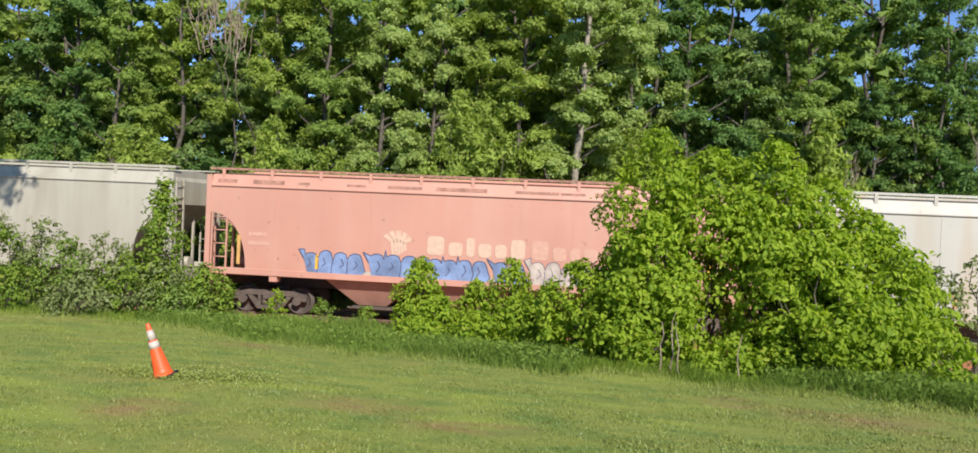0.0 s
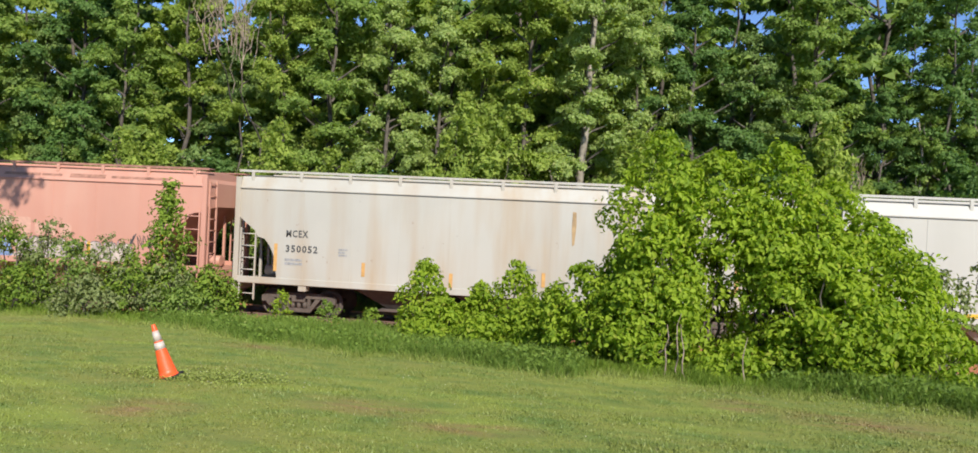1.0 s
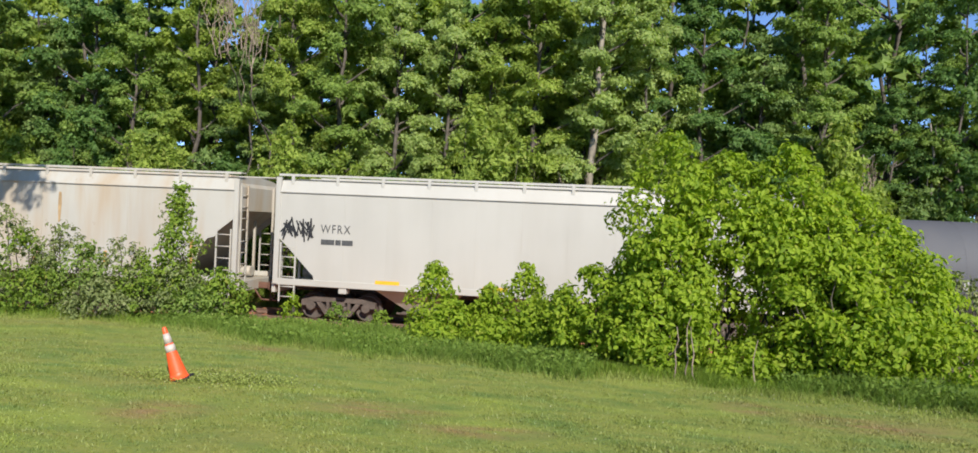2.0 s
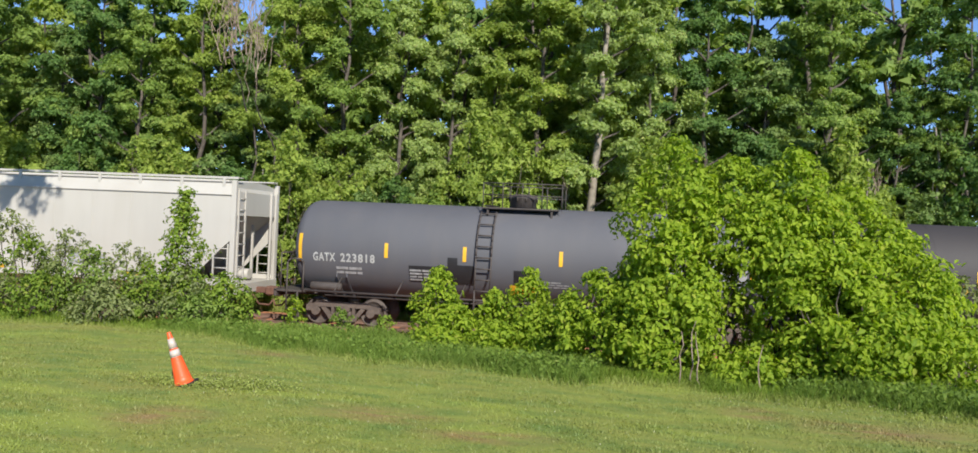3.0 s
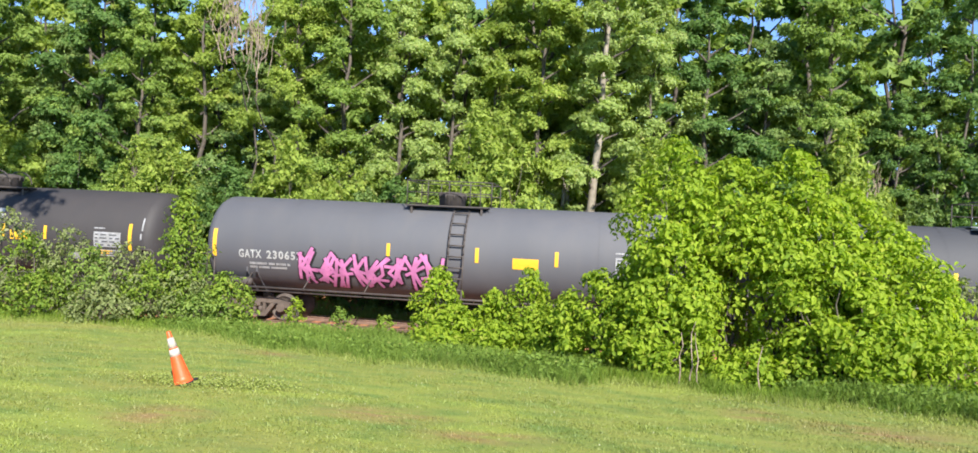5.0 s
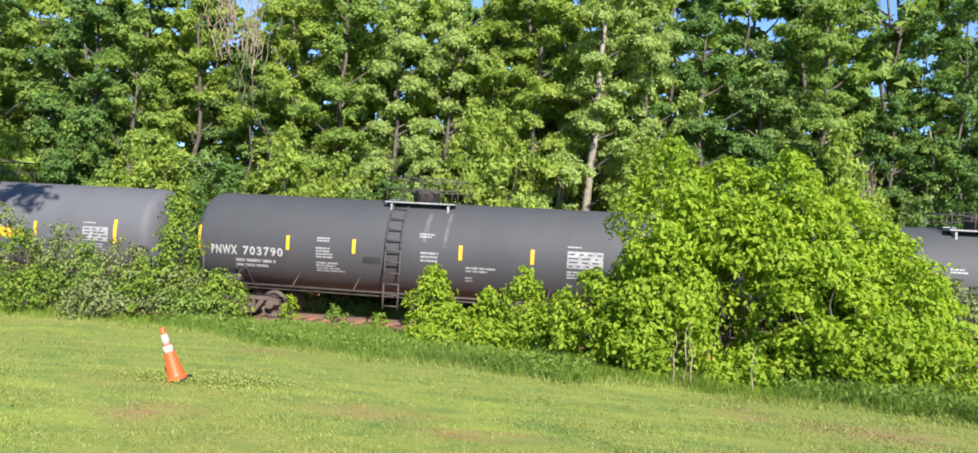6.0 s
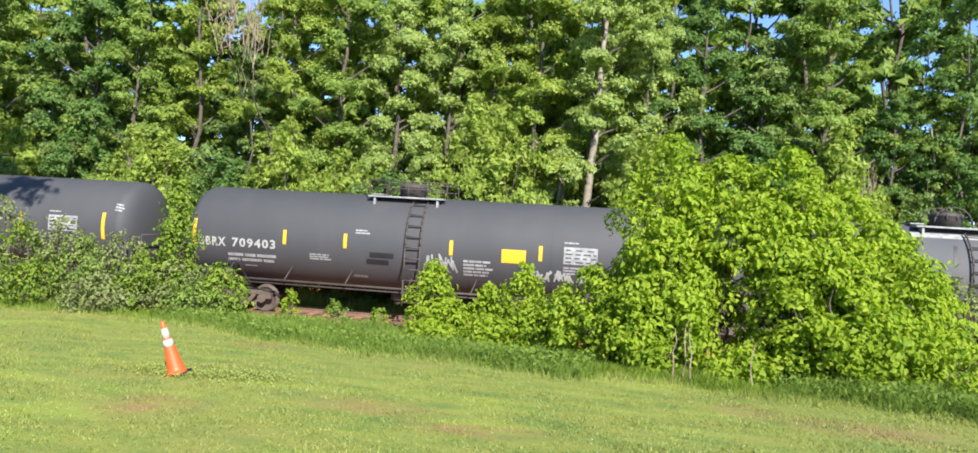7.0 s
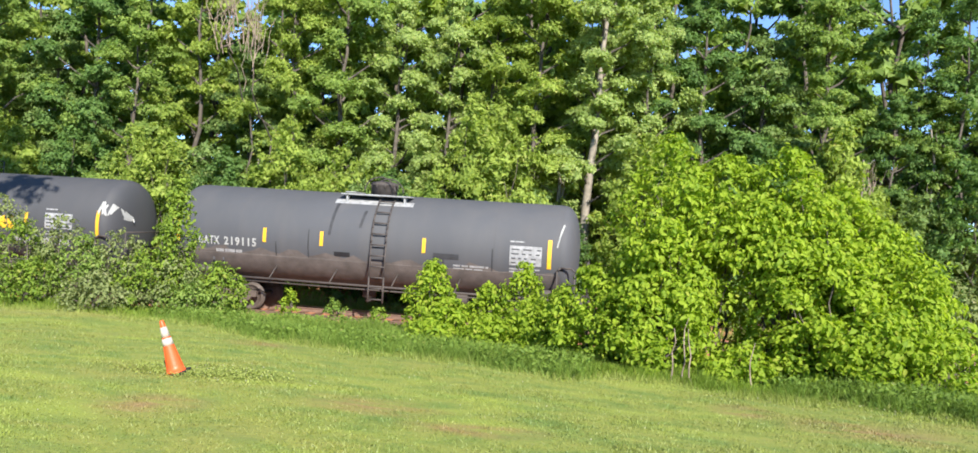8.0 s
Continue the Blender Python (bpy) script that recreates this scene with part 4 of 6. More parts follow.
def build_train():
    rnd = random.Random(11)
    # grey-white hopper ahead
    car, c = hopper_car(-29.4, -13.0, M_GREY_W, M_GREY_W, "round", "dusty grey-white covered hopper car with roof running boards")
    CARS.append((car, c))

    # pink hopper with graffiti
    car, c = hopper_car(-11.85, 4.75, M_PINK, M_PINK, "round", "faded pink covered hopper car with blue graffiti along the sill", sill=1.27, chute_mat=M_CHUTE, board_mat=M_SCUFF)
    CARS.append((car, c))
    y = -1.562
    # emblem: slanting leaf-like bands, then a row of blocks for the trade name
    ex = -5.72 - c
    for k in range(5):
        a0, a1 = radians(148 - k * 27), radians(148 - k * 27 - 19)
        low = (-0.16 + k * 0.09, -0.40 + k * 0.055)
        bm = patch_bm([low, (low[0] + 0.07, low[1] + 0.01), (0.24 * math.cos(a1) + 0.02, 0.16 * math.sin(a1)), (0.5 * math.cos(a1) - 0.05, 0.42 * math.sin(a1) + 0.02), (0.5 * math.cos(a0) - 0.05, 0.42 * math.sin(a0) + 0.02), (0.24 * math.cos(a0) - 0.03, 0.16 * math.sin(a0))])
        part("emblem_band", on_side(bm, ex, 2.38, y), M_CREAM, car)
    x = -4.87
    for k, w in enumerate((0.60, 0.50, 0.30, 0.46, 0.40, 0.50, 0.0, 0.58, 0.46, 0.34, 0.48)):
        if not w:
            x += 0.06
            continue
        tall = 0.56 if k in (0, 2, 5, 7) else 0.40
        w0, q = w * 0.42, 0.1
        bm = patch_bm([(cx * (w0 - q) + q * math.cos(g), cz * (tall / 2 - q) + q * math.sin(g)) for cx, cz, g0 in ((1, 1, 0), (-1, 1, 90), (-1, -1, 180), (1, -1, 270)) for g in [radians(g0 + d) for d in (0, 30, 60, 90)]])
        part("name_block", on_side(bm, x + w / 2 - c, 2.14 + tall / 2, y), M_CREAM if k < 6 else M_CREAM_F, car)
        x += w + 0.05
    part("reporting_mark", on_side(bars(0.9, 0.2, 1, 15), -10.0 - c, 2.5, y), M_CREAM_F, car)
    part("reporting_number", on_side(bars(0.9, 0.2, 1, 5), -10.0 - c, 2.22, y), M_CREAM_F, car)
    words = [(-8.65, -6.8, 4, M_BLUE), (-6.62, -5.1, 3, M_BLUE), (-4.8, -3.0, 4, M_BLUE), (-2.85, -1.9, 2, M_BLUE), (-1.75, 0.55, 5, M_PALE), (0.8, 2.35, 3, M_PALE)]
    for k, (x0, x1, n, fill) in enumerate(words):
        o, inner = spray_word(rnd, x1 - x0, 0.74, n)
        at = (x0 + x1) / 2 - c
        part("graffiti_fill", on_side(patch_bm(o), at, 1.74, y - 0.008 - 0.0006 * k), fill, car, "sprayed pale blue graffiti" if fill is M_BLUE else "sprayed whitish graffiti")
        tagged(part("graffiti_outline", on_side(strokes([o[2:]] + inner, 0.014 if fill is M_BLUE else 0.008), at, 1.74, y - 0.014), M_INK, car), "thin dark graffiti outline", kind="stuff")
    part("graffiti_stroke", on_side(strokes(scribble(rnd, 0.95, 0.5, 4), 0.012), 2.75 - c, 2.1, y - 0.012), M_LETTER_K, car)
    part("graffiti_base", on_side(rect(10.6, 0.2), -3.2 - c, 1.44, y + 0.003), M_PALE, car)
    for s, z, m, hh in ((-10.75, 2.0, M_YFADE, 0.9), (-8.22, 1.75, M_YELLOW, 0.45), (0.85, 1.8, M_YELLOW, 0.45), (3.35, 1.95, M_YELLOW, 0.85)):
        part("reflector_strip", on_side(rect(0.11, hh), s - c, z, y - 0.012), m, car)

    for k in range(12):
        sx = -11.2 + k * 1.32 + rnd.uniform(-0.4, 0.4)
        bm = rect(rnd.uniform(0.4, 1.4), rnd.uniform(0.06, 0.15))
        bmesh.ops.rotate(bm, verts=bm.verts, matrix=Matrix.Rotation(radians(-23.4), 3, "X"))
        part("rust_scuff", on_side(bm, sx - c, 4.1, -1.514), M_SCUFF, car)

    # white hopper with black car number
    car, c = hopper_car(5.75, 22.3, M_WHITE, M_WHITE, "stepped", "rust-streaked white covered hopper car with black lettering", sill=1.06)
    CARS.append((car, c))
    part("reporting_mark", on_side(letters("MCEX", 0.22, 0.70, 0.025), 7.77 - c, 2.6, y), M_LETTER_K, car)
    part("reporting_number", on_side(letters("350052", 0.22, 1.02, 0.025), 7.93 - c, 2.14, y), M_LETTER_K, car)
    part("small_lettering", on_side(bars(0.6, 0.24, 2, 3), 7.7 - c, 1.74, y), M_LETTER_D, car)
    part("small_lettering", on_side(bars(0.3, 0.26, 3, 4), 9.25 - c, 2.1, y), M_LETTER_D, car)
    part("stencil", on_side(bars(0.75, 0.26, 3, 6), 14.78 - c, 1.9, y), M_LETTER_D, car)
    for k, (sx, z) in enumerate(((16.52, 1.73), (17.69, 1.74), (18.77, 1.8))):
        part("stencil", on_side(bars(0.22, 0.14, 2, 80 + k), sx - c, z, y), M_LETTER_D, car)
    part("rust_streak", on_side(patch_bm([(-0.03, -0.5), (0.03, -0.46), (0.07, 0.1), (0.05, 0.48), (-0.05, 0.5), (-0.06, 0.0)]), 16.17 - c, 3.16, y), M_OCHRE, car, "ochre rust streak")
    for s, z, hh in ((7.1, 1.85, 0.85), (9.9, 1.62, 0.42), (12.6, 1.45, 0.42), (15.35, 1.62, 0.42), (17.85, 1.62, 0.42), (20.8, 1.9, 0.85)):
        part("reflector_strip", on_side(rect(0.11, hh), s - c, z, y - 0.004), M_YFADE, car)

    # white hopper with a black tag
    car, c = hopper_car(23.56, 38.88, M_WHITE2, M_WHITE2, "straight", "clean white covered hopper car with a black spray tag", sill=1.12, chute_mat=M_GREY_W, posts="tall")
    CARS.append((car, c))
    part("graffiti_stroke", on_side(strokes(scribble(rnd, 1.05, 0.8, 4) + scribble(rnd, 0.9, 0.5, 2), 0.022), 24.28 - c, 2.83, y), M_BLACK, car, "black spray-paint tag")
    part("reporting_mark", on_side(letters("WFRX", 0.26, 0.95), 25.5 - c, 2.86, y), M_LETTER_K, car)
    part("reporting_number", on_side(bars(1.1, 0.26, 1, 8), 25.6 - c, 2.46, y), M_LETTER_K, car)
    part("stencil", on_side(bars(1.6, 0.4, 2, 9), 34.0 - c, 1.7, y), M_LETTER_D, car)
    for s in (27.2, 30.5, 35.4):
        part("reflector_strip", on_side(rect(0.75, 0.11), s - c, 1.32, y - 0.016), M_YELLOW, car)

    # first tank car
    car, c = tank_car(40.6, 55.2, M_TANK_L, "mid-grey tank car with black patches and yellow reflectors", 46.8, (46.55, 48.9))
    CARS.append((car, c))
    strips(car, c, (41.05, 54.48), (43.79, 46.21, 49.08, 51.6))
    car_number(car, "GATX 223818", 0.27, 2.0, M_LETTER, 42.45, 2.16, c)
    mark(car, "small_lettering", bars(1.2, 0.3, 2, 20), M_LETTER_D, 42.8, 1.75, c)
    mark(car, "black_patch", rect(1.3, 0.55), M_BLACK, 45.15, 1.75, c)
    mark(car, "black_patch", rect(0.3, 0.85), M_BLACK, 45.85, 1.9, c, lift=0.016)
    mark(car, "black_patch", rect(0.5, 0.62), M_BLACK, 46.25, 1.8, c, lift=0.02)
    mark(car, "small_lettering", bars(1.15, 0.42, 4, 21), M_LETTER_D, 45.1, 1.72, c, lift=0.024)
    mark(car, "black_patch", rect(0.5, 0.5), M_BLACK, 47.95, 1.78, c)
    mark(car, "yellow_plate", rect(0.75, 0.48), M_YELLOW, 47.95, 1.3, c)
    mark(car, "small_lettering", bars(0.9, 0.25, 3, 22), M_LETTER_D, 48.95, 1.62, c)
    mark(car, "dark_stain", rect(0.3, 1.3), M_GREYD, 50.95, 1.85, c)
    mark(car, "warning_label", rect(0.22, 0.24), M_LETTER, 51.95, 2.32, c)
    mark(car, "warning_label", rect(0.42, 0.24), M_LETTER, 52.35, 2.30, c)
    mark(car, "small_lettering", bars(0.95, 0.5, 4, 23), M_LETTER_D, 51.85, 1.85, c)
    mark(car, "black_patch", rect(0.7, 0.55), M_GREYD, 52.8, 1.55, c)
    data_panel(car, c, 53.85, 2.25, 0.95, 0.5, 24)
    mark(car, "dark_stain", rect(0.22, 0.3), M_GREYD, 53.1, 2.4, c)

    # brown-black tank car with yellow lettering
    car, c = tank_car(56.85, 69.85, M_TANK_B, "brown-black tank car with yellow stencilled lettering", 62.5, (61.62, 64.7), guard=0)
    CARS.append((car, c))
    strips(car, c, (57.27, 68.93), (60.34, 61.88, 64.36, 65.90))
    car_number(car, "UTLX 303183", 0.30, 1.98, M_LETTER_Y, 59.1, 2.15, c)
    mark(car, "small_lettering", bars(1.2, 0.45, 4, 30), M_LETTER_D, 59.6, 1.7, c)
    mark(car, "white_plate", rect(0.66, 0.14), M_LETTER, 63.95, 3.12, c)
    mark(car, "white_plate", rect(0.66, 0.14), M_LETTER, 63.95, 2.92, c)
    mark(car, "yellow_plate", rect(0.76, 0.30), M_YELLOW, 65.0, 2.32, c)
    mark(car, "small_lettering", rect(0.4, 0.26), M_LETTER_D, 67.0, 1.72, c)
    data_panel(car, c, 68.13, 2.31, 0.95, 0.48, 31)
    mark(car, "small_lettering", bars(0.7, 0.16, 2, 32), M_LETTER_Y, 68.0, 1.9, c, lift=0.016)
    mark(car, "chalk_mark", rect(0.05, 0.42), M_LETTER_D, 69.36, 2.85, c)
    mark(car, "chalk_mark", rect(0.05, 0.2), M_LETTER_D, 69.33, 2.45, c)

    # light grey tank car with pink graffiti
    car, c = tank_car(71.3, 86.75, M_TANK_L, "light grey tank car with pink graffiti low on its side", 79.6, (77.8, 80.4))
    CARS.append((car, c))
    strips(car, c, (71.86, 85.44), (77.5, 80.23, 82.6))
    car_number(car, "GATX 230652", 0.27, 2.1, M_LETTER, 73.7, 2.12, c)
    mark(car, "small_lettering", bars(1.6, 0.26, 2, 40), M_LETTER_D, 73.8, 1.75, c)
    gx = 74.95
    for k in range(8):
        w, h, z = rnd.uniform(0.52, 0.66), rnd.uniform(0.85, 1.1), 1.68 + rnd.uniform(-0.12, 0.12)
        slab = [[(x * w / 2, q * h / 2) for x, q in [(rnd.uniform(-1.1, 1.1), -1 + rnd.uniform(-0.15, 0.3)), (rnd.uniform(-1, 1), rnd.uniform(-0.3, 0.3)), (rnd.uniform(-1.2, 1.2), 1 + rnd.uniform(-0.35, 0.2))]] for _ in range(4)]
        slab.append([(-w / 2, rnd.uniform(-0.2, 0.2)), (w / 2, rnd.uniform(-0.25, 0.25))])
        mark(car, "graffiti_outline", strokes(slab, 0.105), M_BLACK, gx, z, c, lift=0.011 + 0.0008 * k, label="black graffiti outline")
        mark(car, "graffiti_fill", strokes([[(x - 0.015, q + 0.02) for x, q in t] for t in slab], 0.05), M_MAGENTA, gx, z, c, lift=0.03 + 0.0008 * k, label="pink graffiti fill")
        gx += w * 0.92
    data_panel(car, c, 84.75, 2.36, 0.9, 0.45, 41)
    mark(car, "yellow_plate", rect(0.77, 0.32), M_YELLOW, 81.69, 2.25, c)

    # dark tank car
    car, c = tank_car(87.95, 102.72, M_TANK, "dark grey tank car with white car number", 94.66, (94.14, 96.33), deck_mat=M_LETTER_D)
    CARS.append((car, c))
    strips(car, c, (88.34, 101.83), (91.28, 93.4, 96.71, 98.86))
    car_number(car, "PNWX 703790", 0.29, 2.4, M_LETTER, 89.94, 2.12, c)
    mark(car, "small_lettering", bars(1.6, 0.34, 2, 50), M_LETTER_D, 90.35, 1.72, c)
    for s, z, w, h, n in ((92.47, 2.6, 0.5, 0.16, 2), (92.47, 2.2, 0.56, 0.36, 4), (92.66, 1.74, 0.95, 0.36, 4), (95.7, 2.9, 0.55, 0.16, 2), (95.8, 2.26, 0.62, 0.34, 3), (97.35, 1.95, 0.95, 0.2, 2), (97.0, 1.62, 0.3, 0.2, 2), (100.0, 1.62, 0.25, 0.1, 1), (102.3, 3.05, 0.25, 0.3, 3)):
        mark(car, "small_lettering", bars(w, h, n, int(s * 10)), M_LETTER_D, s, z, c)
    mark(car, "black_patch", rect(0.55, 0.2), M_GREYD, 93.96, 2.05, c)
    for s, z, w, h in ((95.62, 3.2, 0.12, 1.0), (96.25, 3.15, 0.1, 1.2)):
        mark(car, "spill_streak", patch_bm([(-w, -h / 2), (w * 0.2, -h / 2), (w * 0.9, h / 2), (-w * 0.1, h / 2)]), M_SPILL, s, z, c, lift=0.009)
    data_panel(car, c, 100.4, 2.43, 1.04, 0.5, 51, M_LETTER_D)

    # dark tank car with white scrawls
    car, c = tank_car(104.5, 119.0, M_TANK, "dark grey tank car with white scrawled tags", 112.08, (110.4, 112.8), deck_mat=M_LETTER_D, guard=0.45)
    CARS.append((car, c))
    strips(car, c, (105.0, 118.47), (107.99, 109.94, 113.24, 115.92))
    car_number(car, "GBRX 709403", 0.29, 2.62, M_LETTER, 106.4, 2.18, c)
    mark(car, "small_lettering", bars(1.8, 0.34, 2, 60), M_LETTER_D, 107.0, 1.7, c)
    for s, z, w, h, n in ((110.5, 2.75, 0.5, 0.16, 2), (109.2, 1.89, 0.8, 0.22, 3), (114.1, 1.85, 0.95, 0.55, 5), (110.4, 1.27, 0.5, 0.12, 2), (106.9, 1.4, 0.6, 0.08, 1)):
        mark(car, "small_lettering", bars(w, h, n, int(s * 10)), M_LETTER_D, s, z, c)
    mark(car, "black_patch", rect(0.75, 0.16), M_BLACK, 111.1, 2.07, c)
    mark(car, "black_patch", rect(0.7, 0.16), M_BLACK, 110.97, 1.85, c)
    mark(car, "yellow_plate", rect(0.72, 0.40), M_YELLOW, 115.13, 2.3, c)
    data_panel(car, c, 117.09, 2.43, 0.98, 0.5, 61)
    mark(car, "graffiti_stroke", strokes(scribble(rnd, 1.0, 0.6, 4), 0.025), M_LETTER_D, 112.9, 1.95, c, label="white scrawled tag")
    mark(car, "graffiti_stroke", strokes(scribble(rnd, 2.0, 0.42, 9), 0.025), M_LETTER, 116.4, 1.75, c, label="white scrawled tag")
    mark(car, "graffiti_stroke", strokes(scribble(rnd, 0.62, 0.55, 5), 0.017), M_LETTER, 118.78, 2.98, c, label="white scrawled tag")

    # last, dusty tank car
    car, c = tank_car(120.85, 133.85, M_DUST, "dusty dark grey tank car with streaked lower half", 127.86, (126.35, 128.6), deck_mat=M_LETTER_D, guard=0)
    CARS.append((car, c))
    strips(car, c, (121.3, 133.02), (124.17, 126.02, 129.24))
    car_number(car, "GATX 219115", 0.27, 1.95, M_LETTER, 122.94, 2.18, c)
    mark(car, "small_lettering", bars(1.3, 0.34, 2, 70), M_LETTER_D, 123.2, 1.78, c)
    for s, z, w, h, n in ((125.4, 1.63, 0.9, 0.34, 3), (128.6, 1.62, 0.75, 0.34, 3), (130.8, 1.85, 1.3, 0.2, 2)):
        mark(car, "small_lettering", bars(w, h, n, int(s * 10)), M_LETTER_D, s, z, c)
    for s, z, h in ((124.55, 2.0, 0.55), (131.33, 2.1, 0.75), (125.6, 2.1, 1.2), (129.85, 1.8, 0.8)):
        mark(car, "dark_streak", rect(0.035, h), M_GREYD, s, z, c)
    for s, h in ((126.3, 1.15), (127.25, 0.6)):
        mark(car, "dark_streak", patch_bm([(-0.09, -h / 2), (0.0, -h / 2), (0.1, h / 2), (0.0, h / 2)]), M_GREYD, s, 3.15, c, lift=0.009)
    film = [(-6.0, -0.5), (6.0, -0.5)] + [(6.0 - k * 0.3, 0.42 + rnd.uniform(-0.14, 0.14)) for k in range(41)]
    mark(car, "dust_film", patch_bm(film), M_FILM, 127.35, 1.5, c, lift=0.007, label="brown dust caked along the lower side")
    mark(car, "pale_pad", rect(2.5, 0.22), M_LETTER_D, 127.45, 3.83, c, lift=0.008)
    mark(car, "black_patch", rect(0.5, 0.14), M_BLACK, 126.68, 2.0, c)
    mark(car, "warning_label", rect(0.5, 0.16), M_LETTER_D, 126.78, 1.42, c)
    mark(car, "black_patch", rect(0.3, 0.13), M_BLACK, 126.78, 1.43, c, lift=0.018)
    mark(car, "dark_patch", rect(0.78, 0.16), M_GREYD, 129.93, 2.16, c)
    data_panel(car, c, 132.32, 2.33, 0.95, 0.58, 71)
    mark(car, "chalk_mark", strokes([[(0.1, 0.35), (0.02, 0.05), (-0.06, -0.35)]], 0.025), M_LETTER, 133.3, 3.0, c)


build_train()

# ---- the woods behind the track ----
def limb(bm, a, b, r0, r1, rnd, bend=0.12, n=4):
    """A tapered, slightly crooked limb."""
    a, b = Vector(a), Vector(b)
    pts = [a.lerp(b, k / n) + Vector((rnd.uniform(-1, 1), rnd.uniform(-1, 1), rnd.uniform(-0.4, 0.4))) * bend * (b - a).length * (0.0 if k in (0, n) else 0.35) for k in range(n + 1)]
    for k in range(n):
        rod(bm, pts[k], pts[k + 1], r0 + (r1 - r0) * k / n, r0 + (r1 - r0) * (k + 1) / n, seg=7, caps=False)


def tree(name, label, height, base, radius, leaf_mat, bark, seed, boughs=32, per=114, leaf=0.145, trunk=0.17, lean=0.0, flat=0.8, bough=(0.7, 1.5), sag=0.25, crook=0.05):
    """Trunk, limbs out to boughs, each bough a spread of leafy shoots, with gaps between."""
    rnd, rng = random.Random(seed), np.random.default_rng(seed)
    t = thing(name, label, "tree", "trees of the wood")
    bm = bmesh.new()
    limb(bm, (0, 0, -0.4), (lean, 0, height * 0.92), trunk, trunk * 0.2, rnd, crook, 8)
    part("trunk", bm, bark, t)
    bm = bmesh.new()
    ats, outs = [], []
    for k in range(boughs):
        u = (k + 0.1 + 0.8 * rnd.random()) / boughs
        z = base + (height - base) * u
        prof = (1 - abs(2 * u - 0.7) ** 2.2 * 0.5) * (1.0 if u < 0.8 else max(0.2, (1.02 - u) / 0.22))
        a = k * 2.4 + rnd.uniform(-0.5, 0.5)
        rr = radius * prof * rnd.uniform(0.15, 0.85)
        big = rnd.uniform(*bough) * (1.0 if u < 0.85 else 0.75)
        side = np.array([math.cos(a), math.sin(a), 0.0])
        c = np.array([lean * z / height, 0, z]) + side * rr
        squash = np.array([1, 1, flat * rnd.uniform(0.7, 1.2)])
        for j in range(int(9 + 7 * big)):
            w = rng.normal(0, 1, 3)
            w = w / np.linalg.norm(w) + side * 0.35
            w[2] = -w[2] * 0.6 if w[2] < -0.45 else w[2]
            w *= squash
            l = big * rnd.uniform(0.55, 1.1)
            p, o = shoot_points(rng, c - w * big * 0.1, w, l, max(6, int(per * l * rnd.uniform(0.6, 1.3))), rnd.uniform(0.12, 0.23), sag)
            ats.append(p)
            outs.append(o * 0.55 + w * 0.6)
        limb(bm, (lean * z / height * 0.8, 0, max(base * 0.6, z - rr * 0.7)), c, 0.06, 0.02, rnd, 0.2, 3)
    tagged(part("branchwork", bm, M_BARK, t), kind="stuff")
    part("crown", leaf_blades("crown", np.concatenate(ats), np.concatenate(outs), leaf, leaf_mat, rng), leaf_mat, t)
    return t


